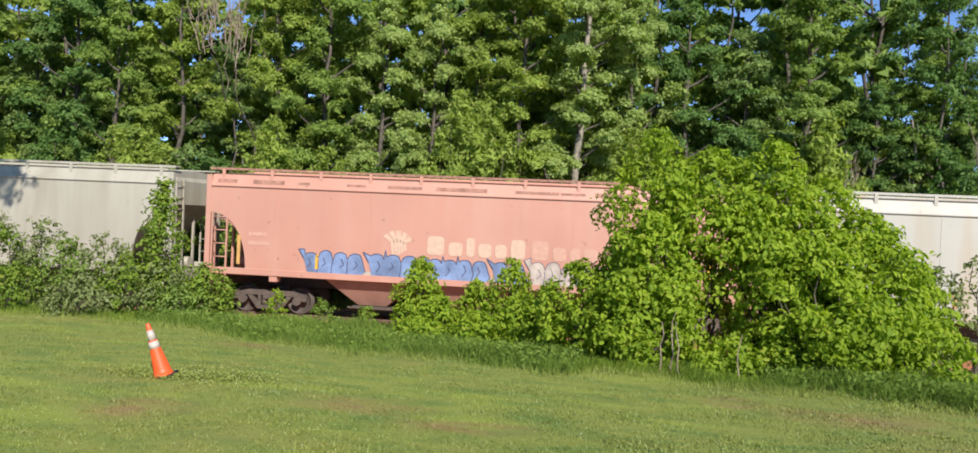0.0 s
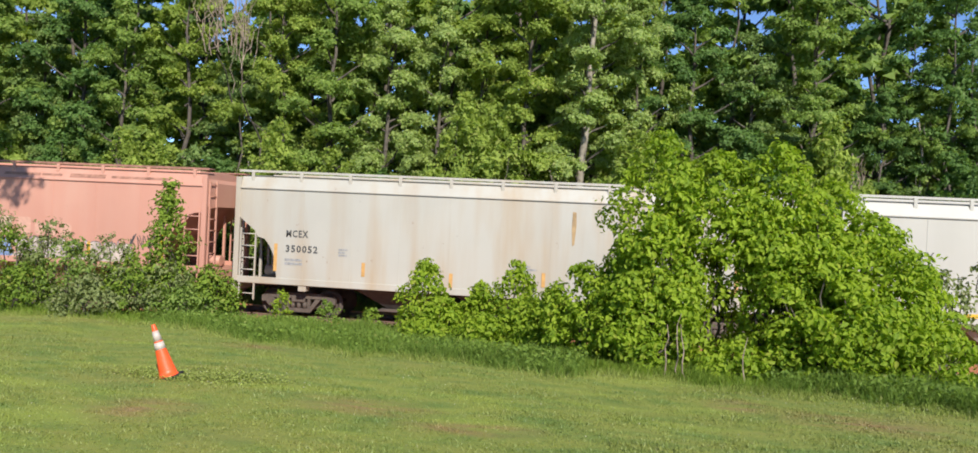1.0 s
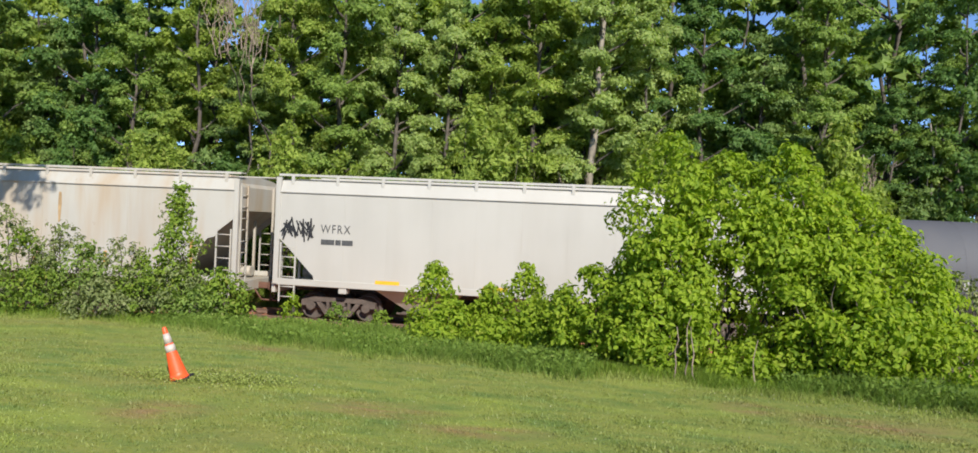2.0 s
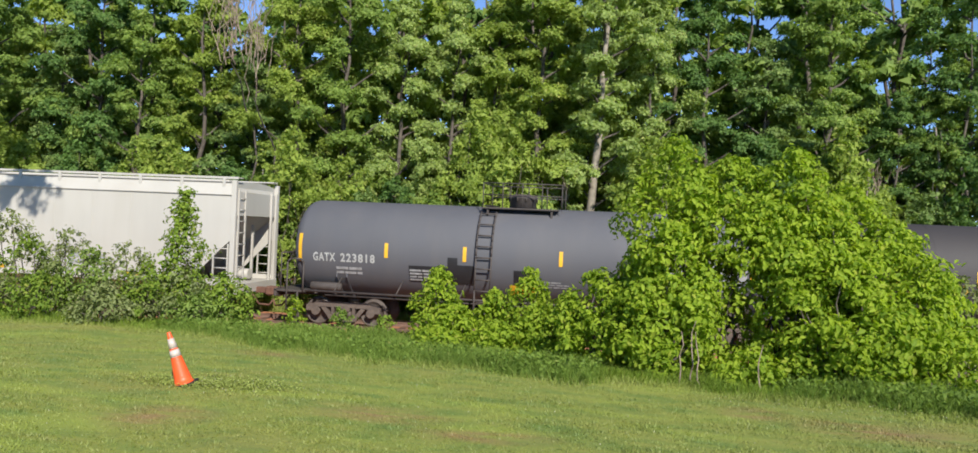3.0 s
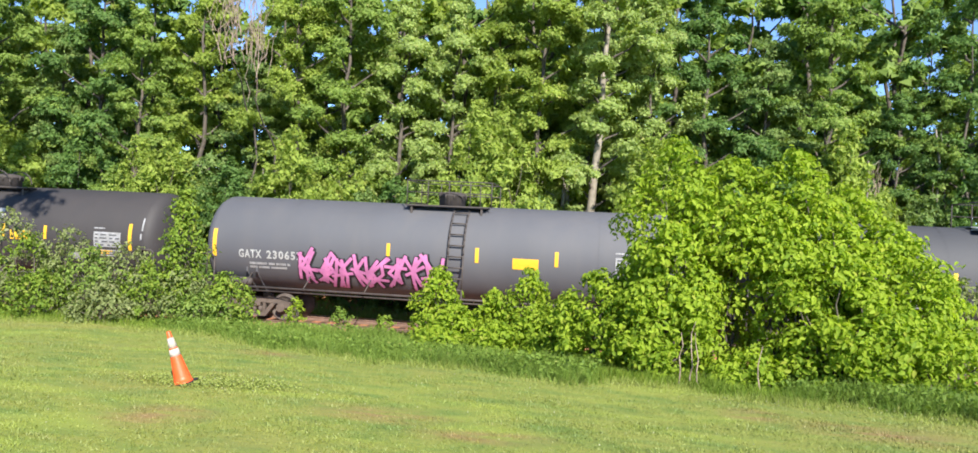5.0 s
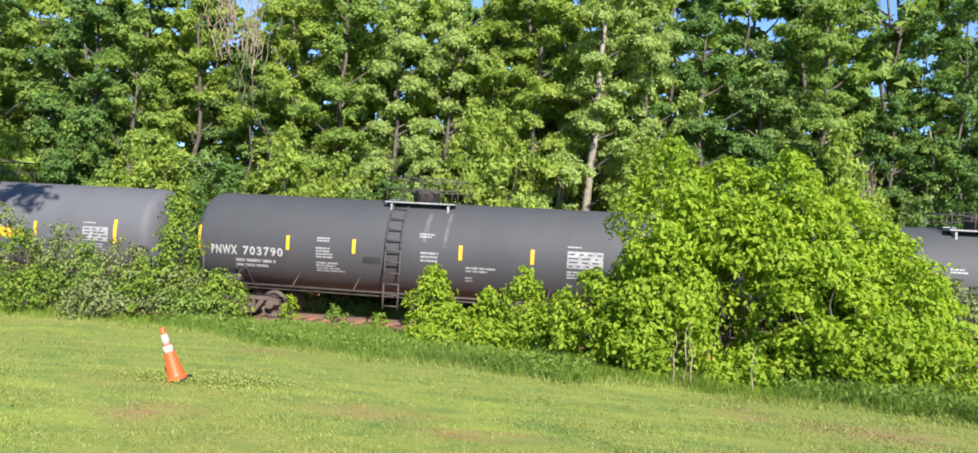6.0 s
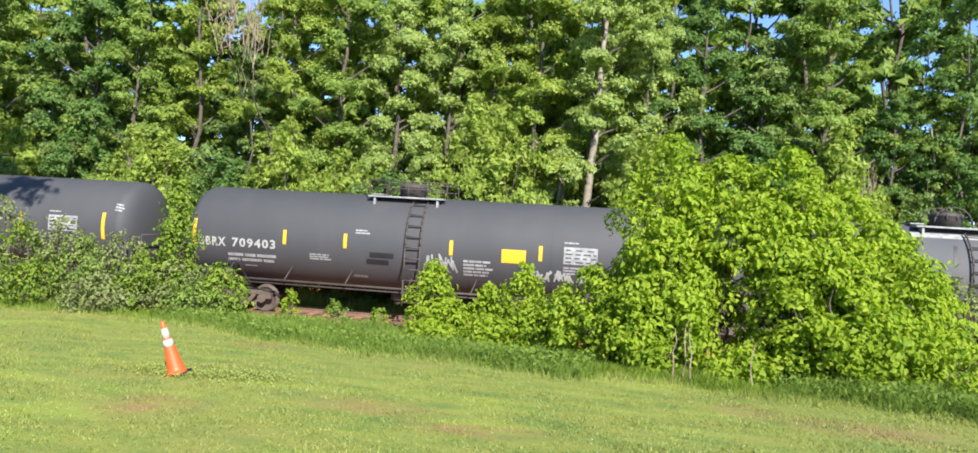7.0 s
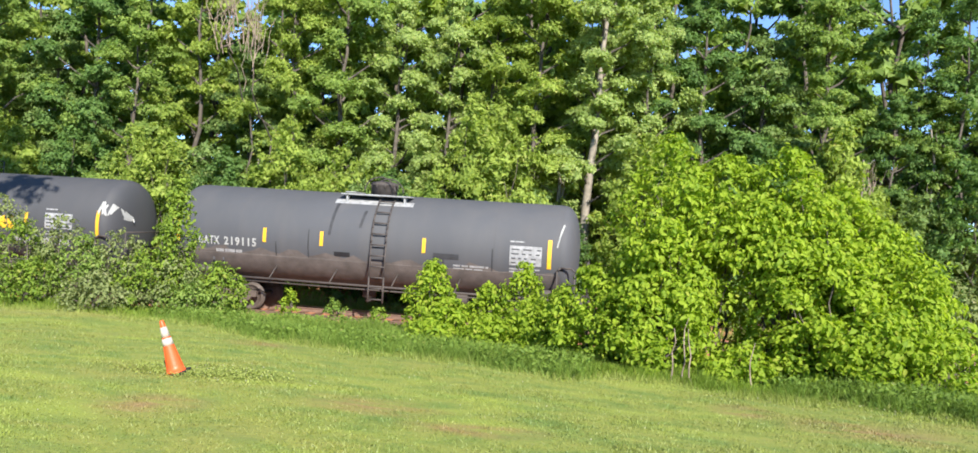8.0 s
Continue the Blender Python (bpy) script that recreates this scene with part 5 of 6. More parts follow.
def shrub(name, label, group, leaf_mat, x, y, top, radius, seed, clumps=40, per=60, leaf=0.13, spot=(0.26, 0.46), stems=7, low=0.15, bark=None, wide_at=0.4, depth=1.0, far=False, dome=0.6):
    """Several stems from one root, bunches of leafy shoots out to an uneven outline."""
    rnd, rng = random.Random(seed), np.random.default_rng(seed)
    z0 = float(ground_z(x, y))
    h = top - z0
    t = thing(name, label, "shrub", group)
    t.matrix_basis = pose(x, y, z0)
    ats, outs, ends = [], [], []
    for k in range(clumps):
        u = low + (1 - low) * (k + rnd.random()) / clumps
        prof = 1 - (abs(u - wide_at) / (1 - wide_at if u > wide_at else wide_at + 0.25)) ** 2 * 0.9
        a = k * 2.4 + rnd.uniform(-0.6, 0.6)
        s = rnd.uniform(*spot) * (1.0 if u < 0.85 else 0.75)
        rr = max(0.0, radius * prof - s * 0.5) * math.sqrt(rnd.uniform(0.3, 1.0)) * rnd.uniform(0.82, 1.15)
        side = np.array([math.cos(a), math.sin(a) * depth, 0.0])
        c = side * rr + np.array([0, 0, u * h - s * 0.4])
        total = max(12, int(per * s * s / 0.13))
        if not far:
            n = int(total * dome)
            d = rng.normal(0, 1, (n, 3)) + side * 0.5
            d /= np.linalg.norm(d, axis=1)[:, None]
            d[:, 2] = np.where(d[:, 2] < -0.3, -d[:, 2], d[:, 2])
            p = c + d * (s * rng.uniform(0.7, 1.08, n))[:, None] * np.array([1, 1, 0.72])
            p[:, 2] = np.maximum(p[:, 2], 0.04)
            ats.append(p)
            outs.append(d)
            total -= n
        for j in range(5):
            w = rng.normal(0, 1, 3)
            w = w / np.linalg.norm(w) + side * 0.45 + np.array([0, 0, 0.25])
            l = s * rnd.uniform(0.8, 1.45)
            p, o = shoot_points(rng, c - w * s * 0.25, w, l, max(3, total // 5), s * 0.26, 0.3)
            p[:, 2] = np.maximum(p[:, 2], 0.04)
            ats.append(p)
            outs.append(o * 0.5 + w * 0.5)
        ends.append(c)
    bm = bmesh.new()
    for k in range(stems):
        e = ends[int((0.35 + 0.65 * k / stems) * (len(ends) - 1))]
        b0 = (rnd.uniform(-0.2, 0.2) * radius, rnd.uniform(-0.2, 0.2) * radius, -0.1)
        limb(bm, b0, e, 0.028, 0.008, rnd, 0.2, 5)
    tagged(part("branchwork", bm, bark or M_BARK, t), kind="stuff")
    make = leaf_blades if far else leaf_ovals
    part("foliage", make("foliage", np.concatenate(ats), np.concatenate(outs), leaf, leaf_mat, rng), leaf_mat, t)
    return t


def build_woods():
    rnd = random.Random(3)
    kinds = [
        tree("broadleaf_tree", "tall sunlit broadleaf tree with mixed green crown", 14.5, 1.8, 2.9, M_LEAF[0], M_BARK, 101),
        tree("broadleaf_tree", "tall broadleaf tree with deep green crown", 15.5, 2.4, 3.0, M_LEAF[1], M_BARK, 102, 33),
        tree("broadleaf_tree", "slender broadleaf tree with yellow-green crown", 13.5, 1.6, 2.4, M_LEAF[2], M_BARK, 103, 33, bough=(0.55, 1.2)),
        tree("broadleaf_tree", "layered tree with blue-green flat sprays", 12.5, 1.4, 2.7, M_LEAF[3], M_BARK, 104, 32, flat=0.4, sag=0.12),
        tree("broadleaf_tree", "broad tree with loose yellow-green crown", 16.0, 3.0, 3.2, M_LEAF[2], M_BARK, 105, 30, bough=(0.7, 1.6)),
        tree("broadleaf_tree", "dense tree with mixed green crown over a bare trunk", 17.0, 4.0, 3.2, M_LEAF[0], M_BARK, 106, 30, bough=(0.8, 1.6)),
        tree("broadleaf_tree", "tall tree with pale sunlit green crown", 15.0, 2.0, 2.8, M_LEAF[4], M_BARK, 110, 33, sag=0.4),
    ]
    mid = [
        tree("broadleaf_tree", "tall green tree in the second row of the wood", 15.5, 2.0, 3.1, M_LEAF[0], M_BARK, 111, 26, 24, 0.32),
        tree("broadleaf_tree", "tall yellow-green tree in the second row of the wood", 16.0, 2.4, 3.1, M_LEAF[2], M_BARK, 112, 26, 24, 0.32),
        tree("broadleaf_tree", "tall deep green tree in the second row of the wood", 16.0, 2.0, 3.2, M_LEAF[1], M_BARK, 113, 26, 24, 0.32),
    ]
    back = [
        tree("broadleaf_tree", "tall shaded tree deep in the wood", 18.0, 1.5, 3.8, M_LEAF[1], M_BARK, 107, 24, 16, 0.42, bough=(1.2, 2.0)),
        tree("broadleaf_tree", "tall pale green tree deep in the wood", 17.0, 1.5, 3.6, M_LEAF[0], M_BARK, 108, 24, 16, 0.42, bough=(1.2, 2.0)),
    ]
    used = set()

    def put(src, x, y, k):
        m = pose(x, y, float(ground_z(x, y)), 0, 0, rnd.uniform(0, 360))
        if src not in used:
            used.add(src)
            o, o.matrix_basis = src, m
        else:
            o = copy_thing(src, m)
        o.scale = (k * rnd.uniform(0.92, 1.08), k * rnd.uniform(0.92, 1.08), k)

    x, i = -30.5, 0
    order = [1, 0, 3, 1, 0, 2, 3, 4, 0, 1, 5, 2, 0, 4, 1, 3, 1, 0]
    while x < 16.5:
        gap = 10.8 < x < 16.6
        # beside the pale trunk the row stands back a little
        y = rnd.uniform(7.6, 9.6) + (0.5 if abs(x + 0.6) < 1.3 else 0)
        # on the right, more deep green kinds: the wood's shade put into leaf colour
        sort = order[i % len(order)] if x < -9.5 else (6, 2, 4, 6, 6)[i % 5] if x < 2.2 else (1, 3, 0, 1, 5)[i % 5]
        put(kinds[sort], x, y, rnd.uniform(0.82, 1.0) * (0.64 if gap else 1.0))
        x += rnd.uniform(1.9, 2.6)
        i += 1
    x = -34.0
    while x < 20:
        gap = 12.2 < x < 19.5
        put(mid[i % 2 if x < 3 else 2 - i % 2 * 2], x, rnd.uniform(11.5, 14.5), rnd.uniform(0.98, 1.18) * (0.62 if gap else 1.0))
        x += rnd.uniform(2.8, 3.8)
        i += 1
    for x0, x1, y0, y1, hole in ((-45.0, 23.0, 17, 22, (15.5, 23.5)), (-58.0, 31.0, 28, 38, (20.0, 32.0))):
        x = x0
        while x < x1:
            low = hole[0] < x < hole[1]
            put(back[i % 2], x, rnd.uniform(y0, y1), rnd.uniform(0.95, 1.15) * (0.62 if low else 1.0))
            x += rnd.uniform(3.2, 4.4)
            i += 1
    # a far line of low trees closes the wood
    line = tree("broadleaf_tree", "distant low tree behind the wood", 10.0, 0.4, 4.4, M_LEAF[1], M_BARK, 140, 22, 9, 0.55, bough=(1.6, 2.4))
    for k in range(17):
        put(line, -62 + k * 5.6, rnd.uniform(46, 52), rnd.uniform(0.8, 1.05))
    # slender half-bare trees standing in the gap
    for k, (x, y, hh) in enumerate(((11.9, 8.6, 12.5), (13.1, 7.8, 14.0), (14.3, 8.8, 13.0), (15.0, 12.5, 14.5))):
        t = tree("slender_tree", "slender half-bare tree standing before open sky", hh, 5.0, 1.25, M_LEAF[1], M_BARK, 131 + k, 19, 56, trunk=0.09, lean=0.25, bough=(0.4, 0.85))
        t.matrix_basis = pose(x, y, float(ground_z(x, y)))
    # one tree out of sight beside the lawn, whose shade falls on the cars as they leave
    t = tree("broadleaf_tree", "tall broadleaf tree standing beside the lawn", 16.5, 8.5, 3.0, M_LEAF[1], M_BARK, 109, 26, 40, 0.21)
    # a second unseen tree, added only to shade the left of the wood
    t2 = tree("broadleaf_tree", "unseen very tall tree added to shade the wood's left part", 19.5, 11.0, 3.4, M_LEAF[1], M_BARK, 115, 24, 40, 0.21)
    t2.matrix_basis = pose(-21.4, -7.4, float(ground_z(-21.4, -7.4)))
    t.matrix_basis = pose(-16.2, -12.6, float(ground_z(-16.2, -12.6)))

    # pale straight trunk standing at the wood's edge
    t = tree("pale_trunk_tree", "tall tree with a bare pale grey trunk and open crown", 16.5, 4.4, 1.9, M_LEAF[4], M_BARK_L, 120, 36, lean=0.7, trunk=0.22, bough=(0.6, 1.1), crook=0.012)
    t.matrix_basis = pose(-0.98, 7.3, float(ground_z(-0.98, 7.3)))
    for sx, sy, hh, r in ((-2.2, 7.6, 5.0, 0.14), (-1.75, 7.9, 5.5, 0.16), (-15.0, 7.6, 5.0, 0.07), (9.4, 7.4, 6.0, 0.06), (12.4, 7.8, 7.5, 0.07)):
        st = thing("tree_trunk", "thin pale tree trunk at the wood's edge", "tree", "bare trunks")
        bm = bmesh.new()
        limb(bm, (0, 0, -0.3), (rnd.uniform(-0.3, 0.3), 0, hh), r, r * 0.5, rnd, 0.05, 6)
        part("trunk", bm, M_BARK_L, st)
        bm = bmesh.new()
        for k in range(6):
            z = hh * rnd.uniform(0.4, 0.95)
            a = rnd.uniform(0, 6.28)
            limb(bm, (0, 0, z), (math.cos(a) * 0.9, math.sin(a) * 0.9, z + rnd.uniform(0.3, 0.9)), 0.025, 0.008, rnd, 0.3, 3)
        tagged(part("branchwork", bm, M_BARK_L, st), kind="stuff")
        st.matrix_basis = pose(sx, sy, float(ground_z(sx, sy)))

    # dry vines hanging in the crowns
    for vx, vy, z0, z1, n, w in ((-15.5, 5.0, 9.2, 15.5, 52, 2.4), (-14.4, 4.9, 7.8, 13.0, 26, 1.5), (14.2, 6.6, 5.2, 8.0, 16, 0.8), (9.6, 6.2, 4.5, 6.4, 9, 0.6)):
        v = thing("dry_vine_tangle", "bare brown dead vines and twigs climbing a tree", "vine", "dead vines")
        bm = bmesh.new()
        g = float(ground_z(vx, vy))
        limb(bm, (0, 2.9, -0.2), (0, 2.3, (z0 - g) * 0.8), 0.05, 0.04, rnd, 0.08, 5)
        limb(bm, (0, 2.3, (z0 - g) * 0.8), (0, 0.1, z0 - g + 0.3), 0.04, 0.02, rnd, 0.15, 4)
        part("stem", bm, M_BARK, v)
        bm = bmesh.new()
        for k in range(n):
            x0 = rnd.uniform(-0.3, 0.3) * w
            zz = rnd.uniform(z0, z0 + (z1 - z0) * 0.5) - g
            limb(bm, (x0, rnd.uniform(-0.2, 0.4), zz), (x0 + rnd.gauss(0, 0.2) * w, rnd.uniform(-0.5, 0.5), min(z1 - g, zz + rnd.uniform(1.2, (z1 - z0) * 0.7))), rnd.uniform(0.009, 0.018), 0.005, rnd, 0.2, 5)
        tagged(part("twig_tangle", bm, M_TWIG, v), kind="stuff")
        v.matrix_basis = pose(vx, vy, g)

    # thicket along the wood's edge
    row = []
    for k in range(5):
        row.append(shrub("thicket_shrub", ("mixed green thicket shrub at the wood's edge", "pale green thicket shrub at the wood's edge", "deep green thicket shrub at the wood's edge", "yellow-green thicket shrub at the wood's edge", "blue-green thicket shrub at the wood's edge")[k], "thicket shrubs",
                         M_LEAF[(0, 2, 1, 2, 3)[k]], 0, 6, 4.6 + 0.5 * k % 2, 1.7, 200 + k, 54, 92, 0.14, (0.3, 0.62), 8, 0.05, far=True))
    first = set()
    x, k = -28.5, 0
    while x < 16:
        y = rnd.uniform(4.6, 6.4)
        src = row[(k * 3) % 5]
        m = pose(x, y, float(ground_z(x, y)), 0, 0, rnd.uniform(0, 360))
        if src in first:
            o = copy_thing(src, m)
        else:
            first.add(src)
            o, o.matrix_basis = src, m
        s = rnd.uniform(0.85, 1.3)
        if abs(x + 1.2) < 1.5:
            s *= 0.6
        o.scale = (s, s, s * rnd.uniform(0.85, 1.15))
        x += rnd.uniform(1.1, 1.7)
        k += 1


build_woods()


# ---- shrubs before the track ----
def build_shrubs():
    lime = "bright lime-green sapling shrub beside the track"
    spots = [  # x, y, top, radius, and where the leaves begin
        (1.2, -9.1, 5.15, 1.2), (2.25, -9.0, 4.8, 1.25, 0.5), (3.3, -9.2, 4.95, 1.3), (4.35, -8.9, 4.35, 1.3), (5.35, -8.8, 3.3, 1.3), (4.95, -9.3, 3.7, 1.15),
        (0.62, -9.0, 3.2, 0.7), (-0.15, -9.2, 2.6, 0.85), (0.9, -10.0, 2.6, 1.0), (2.5, -10.2, 1.35, 0.7), (4.3, -10.0, 2.7, 1.2), (5.8, -9.4, 2.1, 1.0), (3.75, -10.1, 3.3, 1.0), (1.15, -9.8, 3.5, 0.85), (3.1, -9.7, 3.9, 0.6, 0.5),
    ]
    for k, (x, y, top, r, *up) in enumerate(spots):
        shrub("sapling_shrub", lime, "lime-green saplings", M_LIME, x, y, top, r, 300 + k, clumps=int(15 + 13 * r * (top - 0.7)), per=112, leaf=0.115, spot=(0.2, 0.42), stems=9, low=up[0] if up else 0.08, wide_at=0.7 if up else 0.5)
    for k, (x, y, top, r) in enumerate([(-3.8, -6.9, 2.35, 0.6), (-3.25, -7.5, 1.6, 0.55), (-2.5, -6.8, 1.9, 0.5), (-1.7, -7.0, 2.45, 0.5), (-1.4, -7.9, 1.6, 0.7), (-0.85, -8.0, 1.95, 0.7), (-3.6, -7.9, 1.15, 0.5), (-2.3, -8.1, 1.3, 0.6)]):
        shrub("sapling_shrub", "low bright green sapling shrub beside the track", "low saplings", M_LIME, x, y, top, r, 330 + k, clumps=int(20 + 30 * r), per=100, leaf=0.11, spot=(0.16, 0.34), stems=6, low=0.1)
    # small sprigs before the wheels
    for k, (x, y, top, r) in enumerate([(-7.87, -5.3, 1.28, 0.32), (-9.3, -5.6, 0.8, 0.32), (-6.7, -5.2, 1.08, 0.4), (-5.6, -5.0, 0.95, 0.42)]):
        shrub("weed_sprig", "small leafy weed on the soil beside the track", "weeds", (M_LIME, M_LIME, M_BLADE, M_VINE)[k], x, y, top, r, 350 + k, clumps=13, per=55, leaf=0.1, spot=(0.12, 0.2), stems=4)
    # dusty hedge and the vine-covered sapling
    for k, (x, y, top, r) in enumerate([(-17.4, -6.6, 3.35, 1.3), (-16.2, -6.9, 3.3, 1.25), (-15.1, -6.6, 3.2, 1.2), (-14.2, -7.0, 2.65, 1.1), (-13.3, -6.7, 2.85, 1.05), (-12.5, -7.0, 2.4, 1.05), (-11.7, -6.7, 2.55, 1.0), (-10.9, -6.9, 2.2, 0.95), (-10.2, -6.7, 2.0, 0.85), (-16.6, -7.7, 2.1, 1.1), (-14.9, -7.8, 1.95, 1.1), (-13.2, -7.8, 1.8, 1.0), (-11.6, -7.7, 1.6, 0.9), (-9.6, -7.0, 1.5, 0.7)]):
        shrub("hedge_shrub", "dusty olive-green wild hedge shrub by the lawn", "wild hedge", (M_HEDGE, M_LEAF[0], M_HEDGE, M_VINE)[k % 4], x, y, top, r, 370 + k, clumps=int(20 + 20 * r), per=115, leaf=0.088, spot=(0.13, 0.36), stems=8, low=0.04, dome=0.15)
    shrub("vine_covered_sapling", "slender sapling wrapped in bright green vines", "wild hedge", M_VINE, -10.36, -6.5, 3.95, 0.66, 390, clumps=70, per=105, leaf=0.1, dome=0.3, spot=(0.14, 0.36), stems=5, low=0.1, wide_at=0.05)
    shrub("hedge_shrub", "leafy shrub at the foot of the vine-covered sapling", "wild hedge", M_VINE, -9.3, -6.3, 1.9, 0.75, 391, clumps=34, per=75, leaf=0.11, spot=(0.2, 0.34), stems=6, low=0.06)
    for k, (x, y, top, r) in enumerate([(7.2, -6.9, 2.75, 0.75), (8.2, -6.6, 3.05, 0.9), (6.7, -7.6, 1.6, 0.55)]):
        shrub("sapling_shrub", "open leafy shrub beside the track", "low saplings", M_HEDGE, x, y, top, r, 400 + k, clumps=20, per=52, leaf=0.11, spot=(0.18, 0.32), stems=7, low=0.3)
    # bare sticks at the foot of the saplings
    rnd = random.Random(9)
    for k, (x, y) in enumerate([(1.25, -10.9), (1.45, -10.8), (1.6, -10.95), (2.5, -11.0)]):
        bm = bmesh.new()
        limb(bm, (0, 0, -0.1), (rnd.uniform(-0.15, 0.15), 0, rnd.uniform(0.7, 1.2)), 0.016, 0.006, rnd, 0.2, 5)
        o = tagged(new("dry_stick", mesh_of("dry_stick", bm, M_TWIG)), "bare dry stem standing before the saplings", "stick", "dry sticks")
        o.matrix_basis = pose(x, y, float(ground_z(x, y)))


build_shrubs()


# ---- grass ----
def build_grass():
    rng = np.random.default_rng(21)
    n = 230000
    d = 3.5 + 14.5 * rng.random(n) ** 0.85
    ratio = rng.uniform(-1.0, 0.62, n)
    p = np.stack([ratio * d, -24 + d], 1)
    p = p[p[:, 1] < -6.6]
    pts = np.column_stack([p, ground_z(p[:, 0], p[:, 1]) - 0.005])
    tagged(new("lawn_grass", blades("lawn_grass", pts, 0.036, 0.014, M_MOWN, rng, 0.6)), "short mown grass blades covering the lawn", "grass", kind="stuff")
    # tall rank grass along the lawn's edge
    def edge(line, width, count, lift=0.0):
        seg = rng.integers(0, len(line) - 1, count)
        a, b = np.array(line)[seg], np.array(line)[seg + 1]
        f = rng.random((count, 1))
        q = a + (b - a) * f
        q[:, 1] += (rng.random(count) ** 0.8 - 0.08) * width + 0.22 * np.sin(q[:, 0] * 2.1) + 0.16 * np.sin(q[:, 0] * 5.3 + 1) + rng.normal(0, 0.12, count)
        q[:, 0] += rng.normal(0, 0.1, count)
        return np.column_stack([q, ground_z(q[:, 0], q[:, 1]) - 0.01])
    pts = np.concatenate([
        edge([(-10.2, -7.4), (-8.2, -8.6), (-6.2, -9.7), (-4.2, -10.55), (-2.2, -11.0), (-0.2, -11.15)], 1.7, 46000),
        edge([(2.9, -11.2), (4.0, -11.8), (5.4, -12.6), (7.2, -13.4), (9.5, -14.2)], 2.4, 30000),
        edge([(-10.5, -6.6), (-8.2, -7.0), (-6.2, -7.6), (-4.2, -8.6), (-2.2, -9.3)], 1.8, 24000)])
    tagged(new("tall_grass", blades("tall_grass", pts, 0.29, 0.016, M_BLADE, rng, 0.5)), "lush tall unmown grass along the lawn's edge", "grass", kind="stuff")
    pts = np.concatenate([
        edge([(-18, -8.2), (-14, -8.4), (-10, -8.0)], 1.8, 15000),
        edge([(-9.5, -7.0), (-5, -7.6), (-1, -8.6), (3, -9.5), (8, -10)], 2.0, 14000),
        edge([(-0.3, -11.0), (1.5, -11.1), (3.2, -11.4)], 0.7, 5000)])
    tagged(new("weeds", blades("weeds", pts, 0.22, 0.02, M_VINE, rng, 0.5)), "rough weeds between the lawn and the track", "weeds", kind="stuff")
    far = edge([(-20, 2.3), (-6, 2.2), (6, 2.3)], 1.2, 9000)
    tagged(new("trackside_weeds", blades("trackside_weeds", far, 0.62, 0.04, M_DRYGRASS, rng, 0.45)), "rank weeds standing beyond the track", "weeds", kind="stuff")
    pts = np.concatenate([edge([(1.2, -11.5), (3.0, -12.0), (4.6, -12.8), (6.4, -13.6), (8.5, -14.4)], 0.9, 9000), edge([(-18, -8.7), (-13, -8.8), (-9.5, -8.3)], 1.1, 9000), edge([(-10.4, -7.9), (-6.2, -10.1), (-4.2, -10.95), (-2.2, -11.4), (1.4, -11.5)], 0.5, 8000)])
    tagged(new("seeding_grass", blades("seeding_grass", pts, 0.12, 0.014, M_DRYGRASS, rng, 0.5)), "pale seeding grass fringing the lawn", "grass", kind="stuff")
    q = np.concatenate([
        edge([(-10.2, -7.4), (-6.2, -9.7), (-2.2, -11.0), (-0.2, -11.1)], 1.6, 5200),
        edge([(2.9, -11.2), (5.4, -12.6), (9.5, -14.2)], 1.6, 3800), edge([(-9.8, -6.4), (-5.0, -6.6), (-2.0, -7.5)], 1.2, 3500)])
    q[:, 2] += 0.04 + rng.random(len(q)) ** 1.3 * 0.26
    tagged(new("broad_weeds", leaf_mesh("broad_weeds", q, rng.normal(0, 0.6, (len(q), 3)), 0.085, M_BLADE, rng, up=0.7)), "broad-leaved weeds among the tall grass", "weeds", kind="stuff")
    k = 3600
    cx, cy = rng.normal(-4.95, 0.5, k), rng.normal(-14.75, 0.2, k)
    tuft = np.column_stack([cx, cy, ground_z(cx, cy) + 0.02 + rng.random(k) * 0.03])
    tagged(new("clover_patch", leaf_mesh("clover_patch", tuft, rng.normal(0, 0.5, (k, 3)), 0.034, M_CLOVER_L, rng, up=1.4, spread=0.3)), "low patch of leafy clover in the lawn round the cone", "clover", kind="stuff")
    n = 210
    x = np.concatenate([rng.normal(-4.9, 0.9, n // 3), rng.uniform(-9, 6, n // 3), rng.normal(3.8, 1.3, n // 3)])
    y = np.concatenate([rng.normal(-14.7, 0.35, n // 3), rng.uniform(-19, -12, n // 3), -11.9 - (rng.random(n // 3) * 1.0) - 0.0])
    z = ground_z(x, y) + 0.045
    s = rng.uniform(0.005, 0.010, len(x))[:, None, None]
    octa = np.array([[1, 0, 0], [-1, 0, 0], [0, 1, 0], [0, -1, 0], [0, 0, 1], [0, 0, -1]])
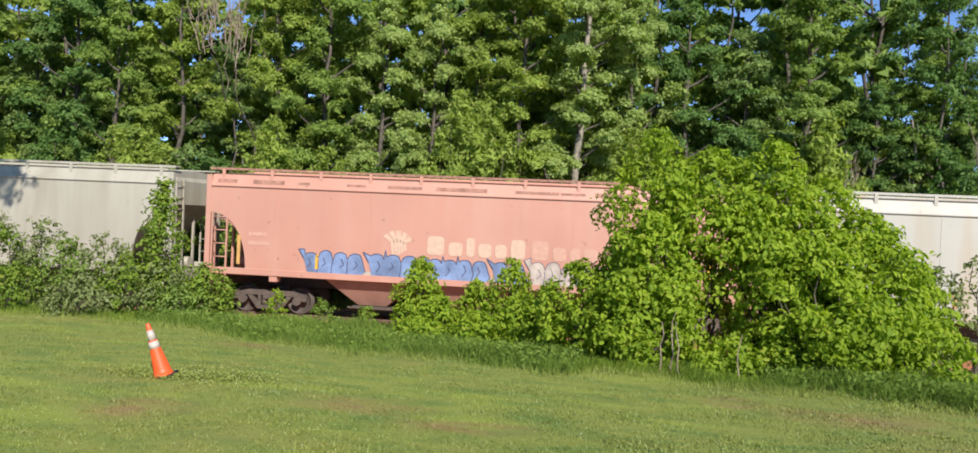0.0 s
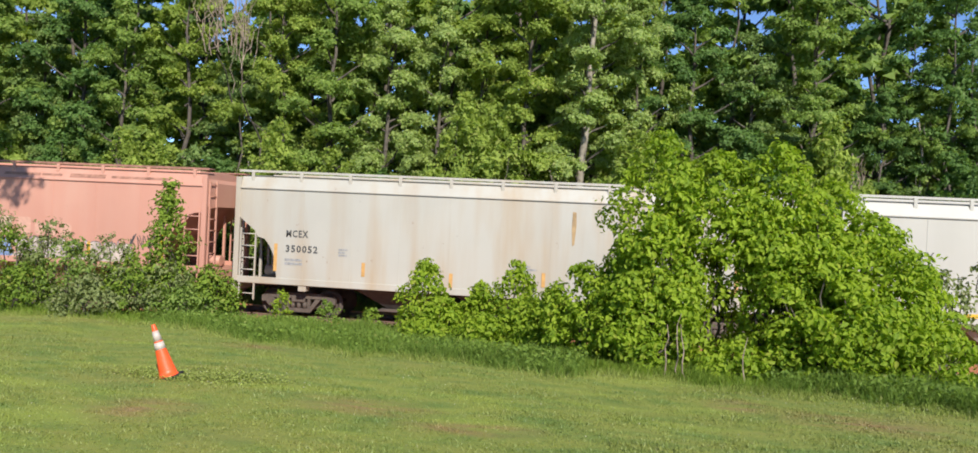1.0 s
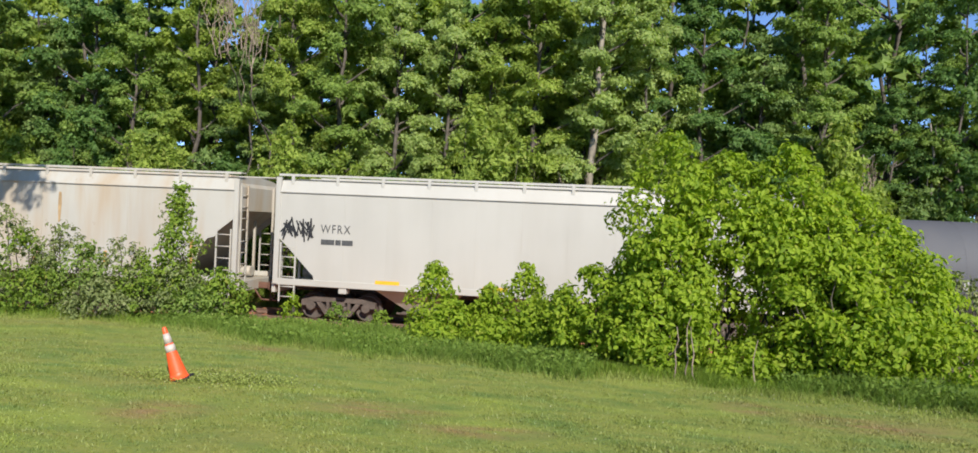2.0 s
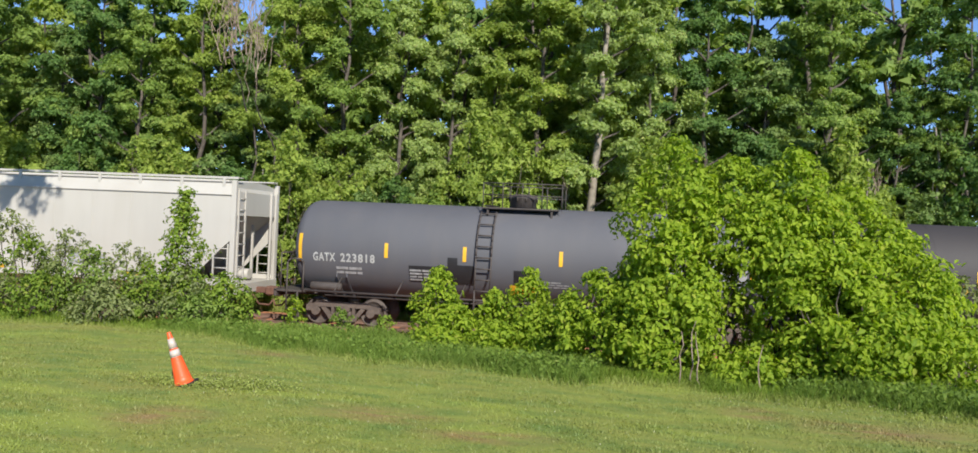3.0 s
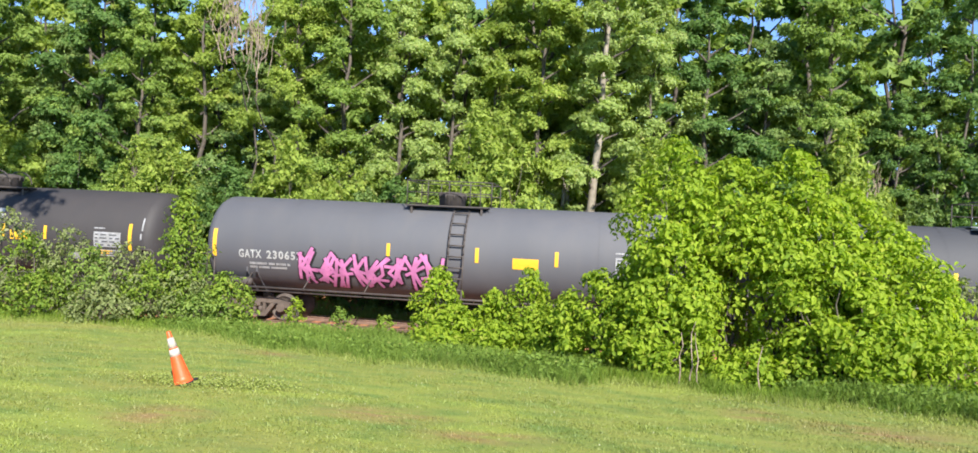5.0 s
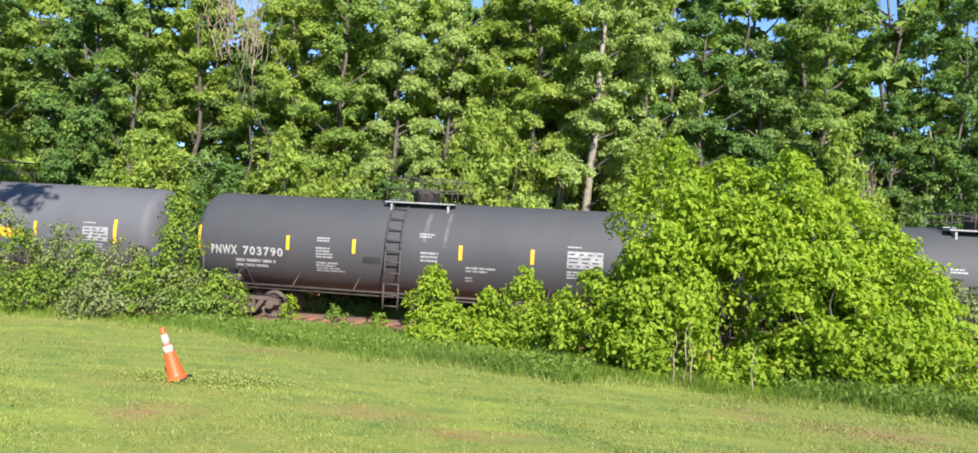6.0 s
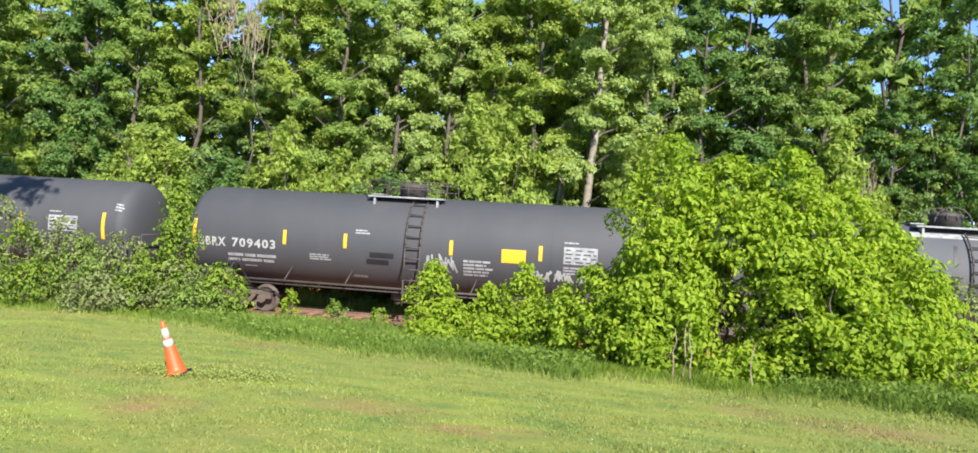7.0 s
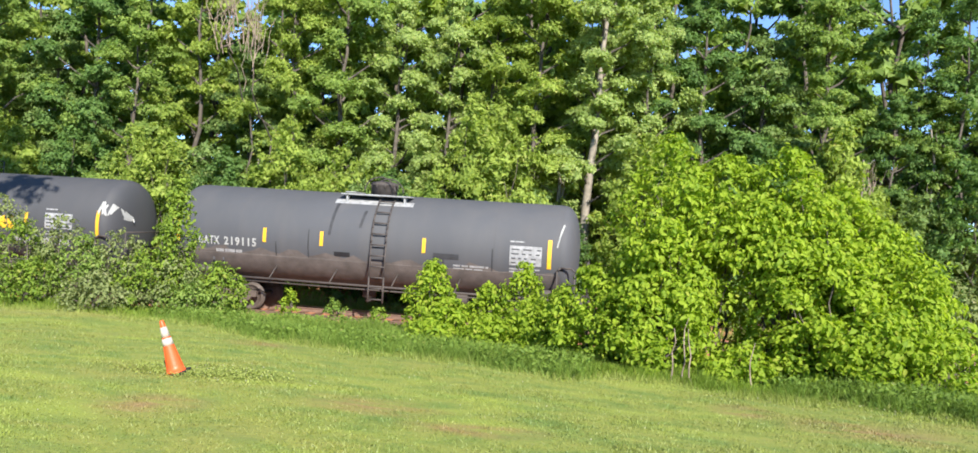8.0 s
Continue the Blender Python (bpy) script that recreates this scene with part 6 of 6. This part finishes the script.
    v = np.stack([x, y, z], 1)[:, None] + octa[None] * s
    f = np.array([[0, 2, 4], [2, 1, 4], [1, 3, 4], [3, 0, 4], [2, 0, 5], [1, 2, 5], [3, 1, 5], [0, 3, 5]])
    tri = (np.arange(len(x))[:, None, None] * 6 + f[None]).reshape(-1, 3)
    tagged(new("clover_heads", tri_mesh("clover_heads", v.reshape(-1, 3), tri, M_CLOVER)), "small white clover heads in the lawn", "flowers", kind="stuff")


build_grass()


# ---- traffic cone ----
def build_cone():
    cone = thing("traffic_cone", "leaning orange traffic cone with two white bands and black base", "traffic cone")
    def ring_profile(z0, z1, swell=0.0):
        f = lambda z: 0.1147 - (0.112 - 0.024) * (z - 0.03) / 0.66
        return [(z0, 0.01), (z0, f(z0) + swell), (z1, f(z1) + swell), (z1, 0.01)]
    bm = bmesh.new()
    turned(bm, [(0.03, 0.01), (0.03, 0.125), (0.05, 0.116)] + [(0.05 + k * 0.066, 0.112 - (0.112 - 0.024) * k / 10) for k in range(11)] + [(0.718, 0.02), (0.718, 0.005)], 28, "z")
    part("cone_body", bm, M_ORANGE, cone)
    for z0, z1 in ((0.394, 0.484), (0.504, 0.632)):
        bm = bmesh.new()
        turned(bm, ring_profile(z0, z1, 0.0035), 28, "z")
        part("reflective_band", bm, M_BAND, cone)
    bm = bmesh.new()
    box(bm, -0.145, 0.145, -0.145, 0.145, 0.0, 0.035, 0.012)
    part("base", bm, M_RUBBER, cone)
    x, y = -5.28, -14.9
    cone.matrix_basis = pose(x, y, float(ground_z(x, y)) - 0.01, 2, -18.5, 12)


build_cone()


def motions():
    for car, s in CARS:
        walk(car, [(0.0, pose(s, 0, 0)), (4.0, pose(s - 4 * SPEED, 0, 0)), (8.0, pose(s - 8 * SPEED, 0, 0))])
    step = SPEED / FPS / 0.42  # the wheels roll without slipping
    for w, x in WHEELSETS:
        walk(w, [(k / FPS, Matrix.Translation((x, 0, 0.42)) @ Matrix.Rotation(-step * k, 4, "Y")) for k in range(8 * FPS + 1)])


motions()
